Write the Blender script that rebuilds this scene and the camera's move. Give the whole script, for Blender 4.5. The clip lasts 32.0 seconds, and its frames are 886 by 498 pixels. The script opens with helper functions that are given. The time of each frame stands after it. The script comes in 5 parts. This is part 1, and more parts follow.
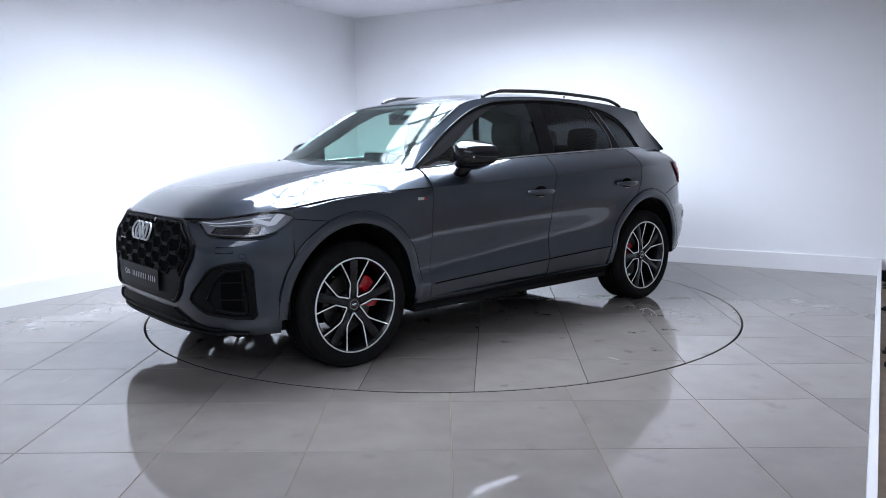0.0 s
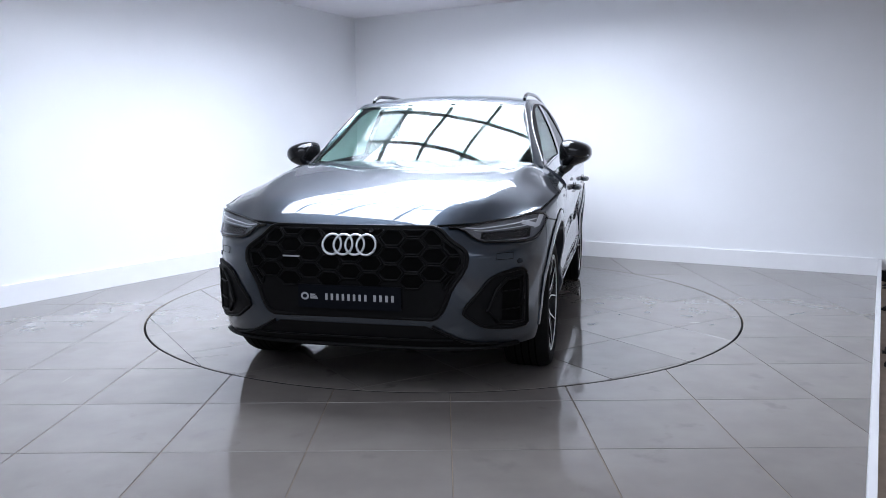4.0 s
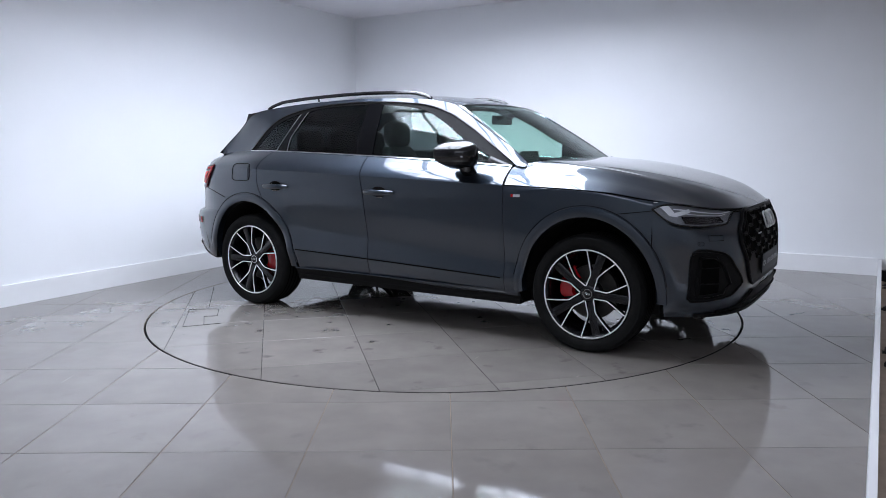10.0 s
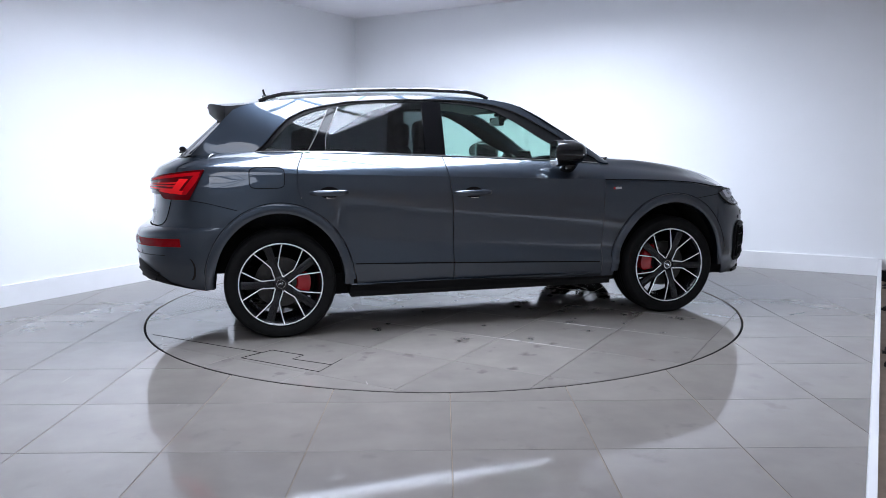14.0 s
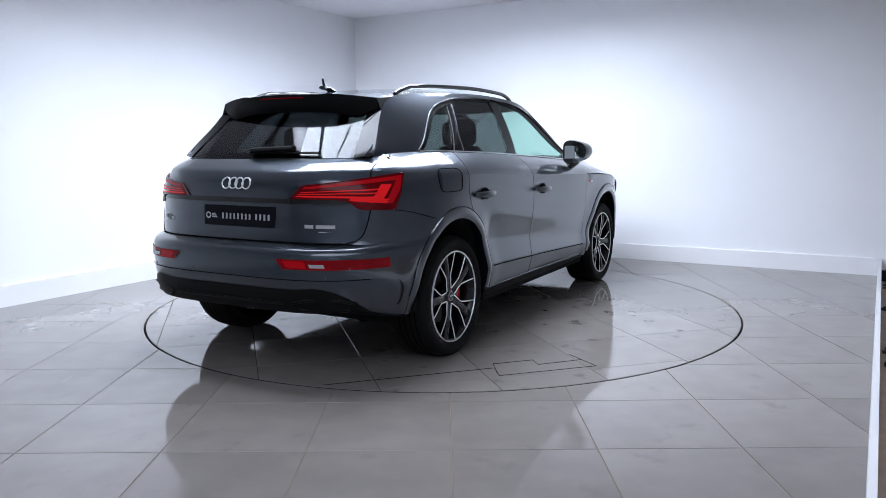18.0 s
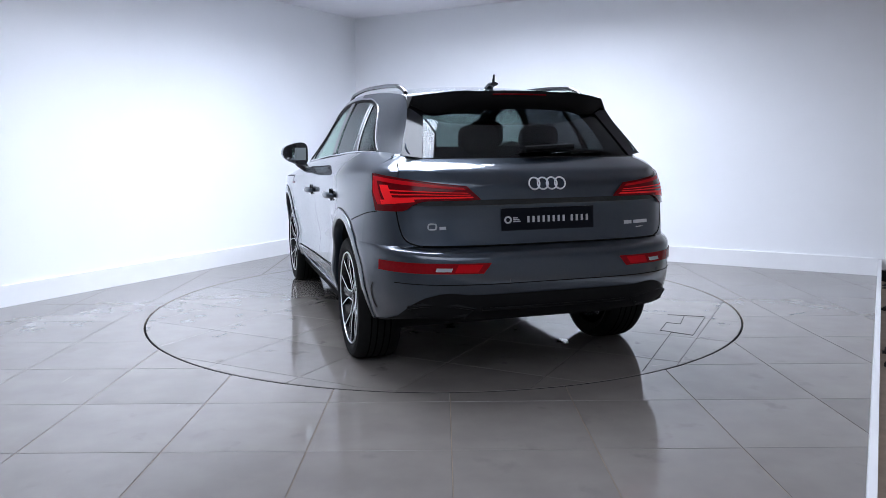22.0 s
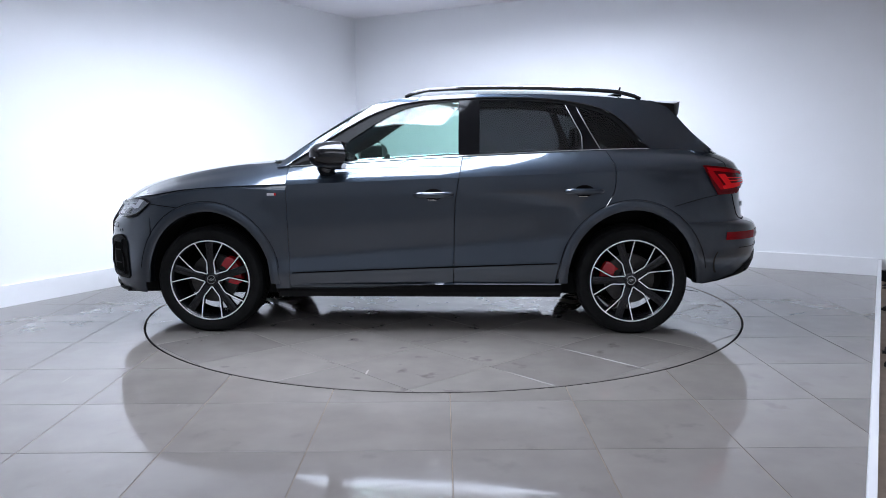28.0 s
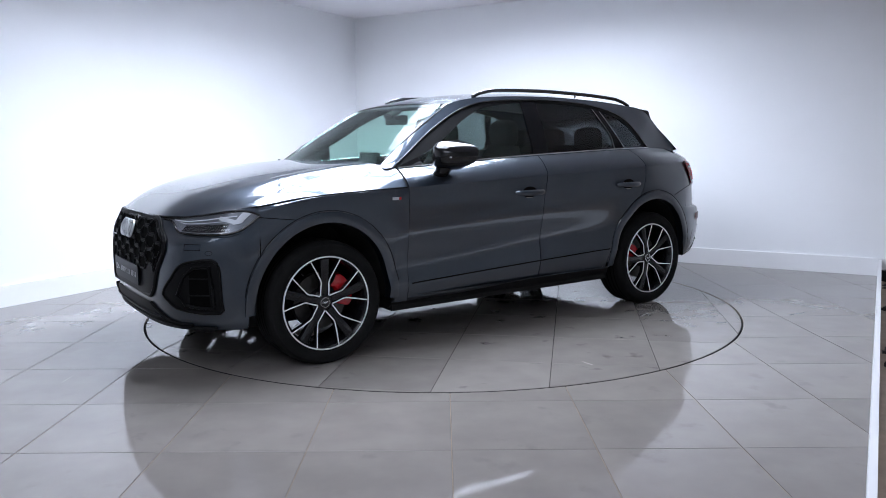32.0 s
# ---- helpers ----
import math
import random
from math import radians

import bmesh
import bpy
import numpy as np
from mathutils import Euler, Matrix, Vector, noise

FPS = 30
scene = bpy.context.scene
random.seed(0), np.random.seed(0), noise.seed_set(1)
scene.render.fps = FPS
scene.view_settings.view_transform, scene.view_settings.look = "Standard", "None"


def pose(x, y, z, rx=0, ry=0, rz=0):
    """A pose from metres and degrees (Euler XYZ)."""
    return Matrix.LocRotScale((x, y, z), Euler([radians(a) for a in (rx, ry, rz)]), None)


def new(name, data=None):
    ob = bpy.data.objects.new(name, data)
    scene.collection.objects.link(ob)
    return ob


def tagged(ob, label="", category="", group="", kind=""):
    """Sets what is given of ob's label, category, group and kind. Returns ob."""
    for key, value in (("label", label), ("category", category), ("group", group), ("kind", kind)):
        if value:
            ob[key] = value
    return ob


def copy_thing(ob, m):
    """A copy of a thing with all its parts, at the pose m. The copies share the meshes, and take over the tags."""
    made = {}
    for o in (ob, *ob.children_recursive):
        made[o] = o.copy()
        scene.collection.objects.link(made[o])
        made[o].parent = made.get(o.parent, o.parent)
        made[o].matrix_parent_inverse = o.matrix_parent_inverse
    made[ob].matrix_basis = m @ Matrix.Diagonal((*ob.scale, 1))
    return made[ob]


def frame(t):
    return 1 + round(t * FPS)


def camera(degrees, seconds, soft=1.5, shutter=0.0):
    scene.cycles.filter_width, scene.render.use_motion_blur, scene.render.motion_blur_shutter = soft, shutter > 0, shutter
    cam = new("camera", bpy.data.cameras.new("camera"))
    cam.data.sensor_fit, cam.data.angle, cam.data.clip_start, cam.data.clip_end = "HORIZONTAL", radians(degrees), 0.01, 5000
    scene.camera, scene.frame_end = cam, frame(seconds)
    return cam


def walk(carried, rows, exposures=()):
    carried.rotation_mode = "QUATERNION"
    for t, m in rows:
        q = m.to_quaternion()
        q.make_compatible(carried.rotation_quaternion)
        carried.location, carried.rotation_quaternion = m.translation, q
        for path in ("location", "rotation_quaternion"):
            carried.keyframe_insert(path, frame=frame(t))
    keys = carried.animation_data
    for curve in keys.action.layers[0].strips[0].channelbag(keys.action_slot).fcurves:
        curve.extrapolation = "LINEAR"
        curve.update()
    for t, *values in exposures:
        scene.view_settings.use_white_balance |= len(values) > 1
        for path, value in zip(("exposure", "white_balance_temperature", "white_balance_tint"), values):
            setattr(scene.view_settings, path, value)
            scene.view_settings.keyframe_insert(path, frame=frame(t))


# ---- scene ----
cam = camera(60.62, 32.0, soft=0.8)
TILT, ROLL = -7.854, -0.434
EYE = Matrix.Translation((0, -5.965, 1.254)) @ pose(0, 0, 0, 90 + TILT, 0, 0.0) @ pose(0, 0, 0, 0, 0, ROLL)
walk(cam, [(0.0, EYE), (32.0, EYE)], exposures=[(0.0, 0.02, 6500, 10), (3.3, 0.01, 6500, 10), (5.2, -0.56, 6690, 10), (7.0, -0.61, 6700, 10), (9.3, -0.46, 6640, 10), (10.3, -0.33, 6600, 10), (11.3, -0.08, 6500, 10), (13.0, -0.02, 6500, 10), (16.0, -0.03, 6500, 10), (19.0, -0.13, 6500, 10), (25.0, -0.12, 6500, 10), (28.0, -0.03, 6500, 10), (32.0, -0.01, 6500, 10)])

# the turning of the display plate: seconds and degrees
TURN = [(0, -138.8), (0.5, -138.2), (1, -135.7), (1.5, -132.0), (2, -126.7), (3, -115.1), (6, -79.4), (9, -44.2), (13, 2.5),
        (17, 48.8), (20.5, 89.9), (23, 119.2), (25, 142.3), (28, 177.0), (30, 199.9), (31, 211.3), (31.5, 214.1), (32, 215.4)]
CAR_OFF = (0.117, 0.095)
R_DISC = 2.237
CEIL = 2.86


def spline(pairs):
    """A smooth function through a few (x, y) pairs, without overshoot."""
    px, py = np.array(sorted(pairs), float).T
    hh = np.diff(px)
    dd = np.diff(py) / hh
    m = np.zeros(len(px))
    m[0], m[-1] = dd[0], dd[-1]
    for i in range(1, len(px) - 1):
        if dd[i - 1] * dd[i] > 0:
            w1, w2 = 2 * hh[i] + hh[i - 1], hh[i] + 2 * hh[i - 1]
            m[i] = (w1 + w2) / (w1 / dd[i - 1] + w2 / dd[i])

    def f(x):
        x = min(max(float(x), px[0]), px[-1])
        i = min(int(np.searchsorted(px, x, side="right")) - 1, len(px) - 2)
        s = (x - px[i]) / hh[i]
        return float(py[i] * (1 + 2 * s) * (1 - s) ** 2 + m[i] * hh[i] * s * (1 - s) ** 2
                     + py[i + 1] * s * s * (3 - 2 * s) + m[i + 1] * hh[i] * s * s * (s - 1))
    return f


turn_at = spline(TURN)

# ---- light ----
world = bpy.data.worlds.new("sky")
scene.world = world
world.use_nodes = True
sky = world.node_tree.nodes.new("ShaderNodeTexSky")
sky.sky_type, sky.sun_disc, sky.sun_elevation, sky.sun_rotation = "NISHITA", False, radians(40), radians(200)
world.node_tree.links.new(sky.outputs[0], world.node_tree.nodes["Background"].inputs[0])
world.node_tree.nodes["Background"].inputs[1].default_value = 0.1

U = Vector((0.5, 0.8660254, 0))     # along the side wall, away from the camera
V = Vector((0.8660254, -0.5, 0))    # along the back wall
# the third is an unseen fill light added behind the camera
SKYLIGHTS_AND_FILL = (((-1.95, -0.94), (-1.2, 0.80), (-1.40,), (-0.80, -0.27, 0.27)), ((-0.88, 1.27), (-1.2, 0.92), (-0.33, 0.25, 0.80), (-0.80, -0.27, 0.27)),
             ((-6.9, -3.7), (0.0, 5.0), (-5.3,), (1.2, 2.5, 3.8)))   # u and v from, to; bars across u and v


def room(u, v, z=0.0):
    return U * u + V * v + Vector((0, 0, z))


WELL = 0.03        # height of the roof glass over the ceiling
PITCH = 42         # slope of the roof glass on both sides of its ridge, in degrees
SKY_POWER = (88, 105, 10)   # watts a square metre under the roof glass; the last is the added fill
for ((ua, ub), (va, vb), _, _), power in zip(SKYLIGHTS_AND_FILL, SKY_POWER):
    half = (ub - ua) / 2
    for side in (1, -1):
        lamp = bpy.data.lights.new("skylight", "AREA")
        lamp.shape, lamp.size, lamp.size_y = "RECTANGLE", half / math.cos(radians(PITCH)), vb - va
        lamp.energy, lamp.color = power * half * (vb - va), (0.832, 0.918, 1.09)
        lamp_ob = new("skylight_and_fill", lamp)
        lamp_ob.matrix_world = (Matrix.Translation(room((ua + ub) / 2 + side * half / 2, (va + vb) / 2, CEIL + WELL + half / 2 * math.tan(radians(PITCH))))
                                @ pose(0, 0, 0, 0, 0, 60) @ pose(0, 0, 0, 0, side * PITCH, 0))


# ---- materials ----
def mat(name, color, rough=0.5, metal=0.0, coat=0.0, coat_rough=0.03, coat_ior=1.5, vary=0.0, scale=8.0, bump=0.0, bump_scale=120.0,
        rough_vary=0.0, spec=0.5, emit=None, emit_power=0.0, per_object=0.0, tint=None, stain=0.0):
    m = bpy.data.materials.new(name)
    m.use_nodes = True
    nt = m.node_tree
    b = nt.nodes["Principled BSDF"]
    b.inputs["Base Color"].default_value = (*color, 1)
    b.inputs["Roughness"].default_value, b.inputs["Metallic"].default_value = rough, metal
    b.inputs["Coat Weight"].default_value, b.inputs["Coat Roughness"].default_value = coat, coat_rough
    b.inputs["Specular IOR Level"].default_value, b.inputs["Coat IOR"].default_value = spec, coat_ior
    if emit:
        b.inputs["Emission Color"].default_value, b.inputs["Emission Strength"].default_value = (*emit, 1), emit_power
    geo = nt.nodes.new("ShaderNodeTexCoord")
    if vary or rough_vary or per_object:
        n1, n2 = nt.nodes.new("ShaderNodeTexNoise"), nt.nodes.new("ShaderNodeTexNoise")
        n1.inputs["Scale"].default_value, n1.inputs["Detail"].default_value = scale, 6
        n2.inputs["Scale"].default_value, n2.inputs["Detail"].default_value = scale * 0.13, 3
        place = geo.outputs["Object"]
        if per_object:
            who, move, shift = nt.nodes.new("ShaderNodeObjectInfo"), nt.nodes.new("ShaderNodeVectorMath"), nt.nodes.new("ShaderNodeVectorMath")
            move.operation, move.inputs[1].default_value = "SCALE", (0, 0, 0)
            move.inputs[0].default_value = (37.0, 61.0, 0.0)
            nt.links.new(who.outputs["Random"], move.inputs["Scale"])
            nt.links.new(place, shift.inputs[0]), nt.links.new(move.outputs[0], shift.inputs[1])
            place = shift.outputs[0]
        for n in (n1, n2):
            nt.links.new(place, n.inputs["Vector"])
        add = nt.nodes.new("ShaderNodeMath")
        nt.links.new(n1.outputs[0], add.inputs[0]), nt.links.new(n2.outputs[0], add.inputs[1])
        last = add.outputs[0]
        if per_object:
            info, mul, more = nt.nodes.new("ShaderNodeObjectInfo"), nt.nodes.new("ShaderNodeMath"), nt.nodes.new("ShaderNodeMath")
            mul.operation, mul.inputs[1].default_value = "MULTIPLY_ADD", per_object
            mul.inputs[2].default_value = -per_object / 2
            nt.links.new(info.outputs["Random"], mul.inputs[0])
            nt.links.new(add.outputs[0], more.inputs[0]), nt.links.new(mul.outputs[0], more.inputs[1])
            last = more.outputs[0]
        ramp = nt.nodes.new("ShaderNodeMapRange")
        ramp.inputs["From Min"].default_value, ramp.inputs["From Max"].default_value = 0.6, 1.4
        nt.links.new(last, ramp.inputs[0])
        mix = nt.nodes.new("ShaderNodeMix")
        mix.data_type = "RGBA"
        lo = [c * (1 - vary) for c in color]
        hi = [min(1, c * (1 + vary)) for c in color]
        if tint:
            lo = [a * b_ for a, b_ in zip(lo, tint)]
        mix.inputs[6].default_value, mix.inputs[7].default_value = (*lo, 1), (*hi, 1)
        nt.links.new(ramp.outputs[0], mix.inputs[0]), nt.links.new(mix.outputs[2], b.inputs["Base Color"])
        if stain:
            # dried marks, darker and duller, and thin pale scuffs
            colour = mix.outputs[2]
            for size, detail, stretch, low, high, tone in ((5.0, 10, (1, 1, 1), 0.62, 0.70, [c * (1 - stain) for c in color]),
                                                           (2.0, 3, (14, 1, 1), 0.74, 0.77, [min(1, c * (1 + 2.2 * stain)) for c in color])):
                spot, cover, lay, squeeze = (nt.nodes.new(k) for k in ("ShaderNodeTexNoise", "ShaderNodeMapRange", "ShaderNodeMix", "ShaderNodeMapping"))
                spot.inputs["Scale"].default_value, spot.inputs["Detail"].default_value = size, detail
                squeeze.inputs["Scale"].default_value, squeeze.inputs["Rotation"].default_value = stretch, (0, 0, 0.7)
                cover.inputs["From Min"].default_value, cover.inputs["From Max"].default_value = low, high
                lay.data_type = "RGBA"
                lay.inputs[7].default_value = (*tone, 1)
                nt.links.new(place, squeeze.inputs["Vector"]), nt.links.new(squeeze.outputs[0], spot.inputs["Vector"])
                nt.links.new(spot.outputs[0], cover.inputs[0]), nt.links.new(cover.outputs[0], lay.inputs[0])
                nt.links.new(colour, lay.inputs[6])
                colour = lay.outputs[2]
            nt.links.new(colour, b.inputs["Base Color"])
        if rough_vary:
            rr = nt.nodes.new("ShaderNodeMapRange")
            rr.inputs["From Min"].default_value, rr.inputs["From Max"].default_value = 0.6, 1.4
            rr.inputs["To Min"].default_value, rr.inputs["To Max"].default_value = rough - rough_vary, rough + rough_vary
            nt.links.new(add.outputs[0], rr.inputs[0]), nt.links.new(rr.outputs[0], b.inputs["Roughness"])
    if bump:
        nb, bp = nt.nodes.new("ShaderNodeTexNoise"), nt.nodes.new("ShaderNodeBump")
        nb.inputs["Scale"].default_value, nb.inputs["Detail"].default_value = bump_scale, 4
        nt.links.new(geo.outputs["Object"], nb.inputs["Vector"])
        bp.inputs["Strength"].default_value, bp.inputs["Distance"].default_value = bump, 0.01
        nt.links.new(nb.outputs[0], bp.inputs["Height"]), nt.links.new(bp.outputs[0], b.inputs["Normal"])
    return m


def glass(name, tint, gloss=1.0, rough=0.0):
    """A pane: tinted and clear, with a mirror gloss that grows at the edge of sight."""
    m = bpy.data.materials.new(name)
    m.use_nodes = True
    nt = m.node_tree
    nt.nodes.remove(nt.nodes["Principled BSDF"])
    clear, shine, mix, face = (nt.nodes.new(k) for k in ("ShaderNodeBsdfTransparent", "ShaderNodeBsdfGlossy", "ShaderNodeMixShader", "ShaderNodeLayerWeight"))
    power, grow = nt.nodes.new("ShaderNodeMath"), nt.nodes.new("ShaderNodeMath")
    clear.inputs[0].default_value = (*tint, 1)
    shine.inputs["Roughness"].default_value = rough
    face.inputs[0].default_value = 0.5
    power.operation, power.inputs[1].default_value = "POWER", 5.0
    grow.operation, grow.inputs[1].default_value, grow.inputs[2].default_value = "MULTIPLY_ADD", 0.48, 0.042 * gloss
    nt.links.new(face.outputs["Facing"], power.inputs[0]), nt.links.new(power.outputs[0], grow.inputs[0])
    nt.links.new(grow.outputs[0], mix.inputs[0])
    nt.links.new(clear.outputs[0], mix.inputs[1]), nt.links.new(shine.outputs[0], mix.inputs[2])
    nt.links.new(mix.outputs[0], nt.nodes["Material Output"].inputs[0])
    return m


WALL = mat("white wall paint", (0.85, 0.86, 0.88), 0.55, vary=0.03, scale=1.5, bump=0.05, bump_scale=220)
# grey set by how much light the unseen walls should throw back
UNSEEN_WALL_GREY = mat("unseen wall bounce grey", (0.52, 0.522, 0.53), 0.6, vary=0.08, scale=1.5, bump=0.05, bump_scale=220)
CEILING = mat("matt ceiling paint", (0.84, 0.83, 0.87), 0.8, vary=0.03, scale=2)
TRIM = mat("white gloss trim paint", (0.82, 0.82, 0.83), 0.3, vary=0.03, scale=5)
TILE = mat("polished grey porcelain", (0.204, 0.185, 0.170), 0.06, spec=0.60, vary=0.14, scale=5, rough_vary=0.03, per_object=0.35, bump=0.008, bump_scale=30, stain=0.12)
TILE_WORN = mat("dusty grey porcelain", (0.196, 0.178, 0.165), 0.06, spec=0.60, vary=0.16, scale=5, rough_vary=0.05, per_object=0.35, bump=0.01, bump_scale=30, stain=0.35)
GROUT = mat("tan grout", (0.19, 0.145, 0.105), 0.9, vary=0.3, scale=6)
GROUT_DARK = mat("dark grout", (0.020, 0.017, 0.015), 0.9, spec=0.2, vary=0.3, scale=6)
# near black put into gaps, seams and hollows in place of their shade
GAP = mat("gap shade black", (0.002, 0.002, 0.002), 0.85, spec=0.05)
BEIGE = mat("bare chipboard", (0.45, 0.36, 0.28), 0.7, vary=0.2, scale=14, bump=0.2)
BAR = mat("dark glazing bar", (0.02, 0.02, 0.022), 0.5)
PAINT = mat("dark grey metallic lacquer", (0.025, 0.036, 0.051), 0.34, metal=0.9, spec=0.3, coat=1.0, coat_rough=0.010, coat_ior=1.65, vary=0.12, scale=1400)
GLOSS_BLACK = mat("gloss black", (0.004, 0.004, 0.0045), 0.10)
SATIN_BLACK = mat("satin black plastic", (0.005, 0.005, 0.0055), 0.5, spec=0.10, vary=0.15, scale=40, bump=0.03, bump_scale=300)
MATT_BLACK = mat("matt black underside", (0.011, 0.011, 0.011), 0.9, spec=0.1)
CHROME = mat("chrome", (0.78, 0.79, 0.8), 0.08, metal=1.0)
MIRROR = mat("tinted mirror glass", (0.45, 0.50, 0.50), 0.02, metal=1.0)
ALU = mat("brushed aluminium", (0.55, 0.56, 0.58), 0.28, metal=1.0)
RUBBER = mat("tyre rubber", (0.008, 0.008, 0.008), 0.7, spec=0.10, vary=0.25, scale=30, bump=0.15, bump_scale=90)
RIM_BLACK = mat("black wheel lacquer", (0.005, 0.005, 0.006), 0.25, spec=0.4)
RIM_SILVER = mat("machined rim face", (0.86, 0.87, 0.88), 0.3, metal=0.35, vary=0.05, scale=60)
DISC_STEEL = mat("brake disc steel", (0.06, 0.057, 0.054), 0.45, metal=1.0, vary=0.2, scale=50)
EMBLEM = mat("satin silver emblem", (0.62, 0.64, 0.66), 0.38, metal=0.55, vary=0.05, scale=60)
RED = mat("red caliper paint", (0.40, 0.006, 0.010), 0.25, coat=0.6)
TAIL_RED = mat("red lamp lens", (0.42, 0.002, 0.006), 0.2, spec=0.14)
TAIL_BRIGHT = mat("bright red lamp bar", (0.95, 0.014, 0.018), 0.2, spec=0.1)
REFLECTOR = mat("deep red reflector", (0.20, 0.002, 0.005), 0.25, spec=0.14, vary=0.2, scale=90)
CLEAR_LAMP = mat("clear lamp cover", (0.42, 0.42, 0.43), 0.25, metal=0.3)
TAIL_DARK = mat("dark red lamp", (0.11, 0.001, 0.003), 0.12, spec=0.2)
LAMP_DARK = mat("grey lamp housing", (0.24, 0.25, 0.27), 0.3, metal=0.7)
PILLAR = mat("black pillar film", (0.002, 0.002, 0.0025), 0.08, spec=0.22)
LAMP_WHITE = mat("white light guide", (0.85, 0.87, 0.90), 0.2, coat=0.5)
PLATE = mat("slate number plate", (0.004, 0.005, 0.008), 0.4, spec=0.08, vary=0.1, scale=60)
LETTER = mat("silver lettering", (0.36, 0.37, 0.39), 0.45)
LEATHER = mat("black leather", (0.008, 0.008, 0.0085), 0.5, spec=0.2, vary=0.2, scale=30, bump=0.1, bump_scale=160)
CABIN = mat("grey cabin trim", (0.03, 0.031, 0.033), 0.7, spec=0.2, vary=0.15, scale=30)
HEADLINER = mat("light headliner", (0.30, 0.30, 0.29), 0.9)
FRONT_GLASS = glass("green tinted glass", (0.80, 0.915, 0.875))
DARK_GLASS = glass("privacy glass", (0.40, 0.42, 0.43))
LENS = glass("clear lamp lens", (0.92, 0.93, 0.95))


# ---- mesh helpers ----
def finish(bm, name, material, smooth=True, angle=35, bevel=0.0):
    me = bpy.data.meshes.new(name)
    if bevel:
        edges = [e for e in bm.edges if len(e.link_faces) == 2 and e.calc_face_angle(0) > radians(40)]
        bmesh.ops.bevel(bm, geom=edges, offset=bevel, segments=2, affect="EDGES", profile=0.6, clamp_overlap=True)
    bmesh.ops.recalc_face_normals(bm, faces=bm.faces)
    bm.to_mesh(me)
    bm.free()
    me.materials.append(material)
    if smooth:
        me.polygons.foreach_set("use_smooth", [True] * len(me.polygons))
        me.set_sharp_from_angle(angle=radians(angle))
    return me


def part(name, bm, material, parent, label="", smooth=True, bevel=0.0, angle=35):
    ob = new(name, bm if isinstance(bm, bpy.types.Mesh) else finish(bm, name, material, smooth, angle, bevel))
    ob.parent = parent
    return tagged(ob, label) if label else ob


def box(bm, lo, hi, m=None):
    """A block between two corners, carried by the pose m."""
    vs = [bm.verts.new((x, y, z)) for x in (lo[0], hi[0]) for y in (lo[1], hi[1]) for z in (lo[2], hi[2])]
    if m is not None:
        for v in vs:
            v.co = m @ v.co
    for f in ((0, 1, 3, 2), (4, 6, 7, 5), (0, 4, 5, 1), (2, 3, 7, 6), (0, 2, 6, 4), (1, 5, 7, 3)):
        bm.faces.new([vs[i] for i in f])
    return bm


def sheet(fn, us, vs, thick=0.0, bm=None):
    """A surface fn(u, v) over the given steps, thickened inwards or outwards along its normals."""
    bm = bm or bmesh.new()
    g = [[Vector(fn(a, b)) for b in vs] for a in us]
    layers = [g]
    if thick:
        n_u, n_v = len(us), len(vs)
        back = []
        for i in range(n_u):
            row = []
            for j in range(n_v):
                du = g[min(i + 1, n_u - 1)][j] - g[max(i - 1, 0)][j]
                dv = g[i][min(j + 1, n_v - 1)] - g[i][max(j - 1, 0)]
                n = du.cross(dv)
                row.append(g[i][j] + (n.normalized() * thick if n.length > 1e-12 else Vector((0, 0, 0))))
            back.append(row)
        layers.append(back)
    made = [[[bm.verts.new(p) for p in row] for row in lay] for lay in layers]
    for k, lay in enumerate(made):
        for i in range(len(us) - 1):
            for j in range(len(vs) - 1):
                q = [lay[i][j], lay[i + 1][j], lay[i + 1][j + 1], lay[i][j + 1]]
                bm.faces.new(q if k == 0 else q[::-1])
    if thick:
        a, b = made
        rim = [(i, 0) for i in range(len(us))] + [(len(us) - 1, j) for j in range(1, len(vs))] \
            + [(i, len(vs) - 1) for i in range(len(us) - 2, -1, -1)] + [(0, j) for j in range(len(vs) - 2, 0, -1)]
        for (i, j), (k, l) in zip(rim, rim[1:] + rim[:1]):
            bm.faces.new([a[i][j], b[i][j], b[k][l], a[k][l]])
    bmesh.ops.remove_doubles(bm, verts=bm.verts, dist=1e-5)
    return bm


def steps(a, b, n):
    return [a + (b - a) * i / n for i in range(n + 1)]


def tube(points, radius, sides=8, bm=None, closed=False, squash=1.0):
    """A round bar along points; squash flattens it in z."""
    bm = bm or bmesh.new()
    pts = [Vector(p) for p in points]
    rings = []
    for i, p in enumerate(pts):
        a, b = (pts[i - 1], pts[(i + 1) % len(pts)]) if closed else (pts[max(i - 1, 0)], pts[min(i + 1, len(pts) - 1)])
        t = (b - a).normalized()
        s = t.cross(Vector((0, 0, 1)) if abs(t.z) < 0.9 else Vector((1, 0, 0))).normalized()
        w = s.cross(t)
        r = radius(i / max(1, len(pts) - 1)) if callable(radius) else radius
        rings.append([bm.verts.new(p + (s * math.cos(k) + w * math.sin(k) * squash) * r) for k in (2 * math.pi * j / sides for j in range(sides))])
    n = len(rings)
    for i in range(n if closed else n - 1):
        for j in range(sides):
            bm.faces.new([rings[i][j], rings[i][(j + 1) % sides], rings[(i + 1) % n][(j + 1) % sides], rings[(i + 1) % n][j]])
    if not closed:
        bm.faces.new(rings[0][::-1]), bm.faces.new(rings[-1])
    return bm


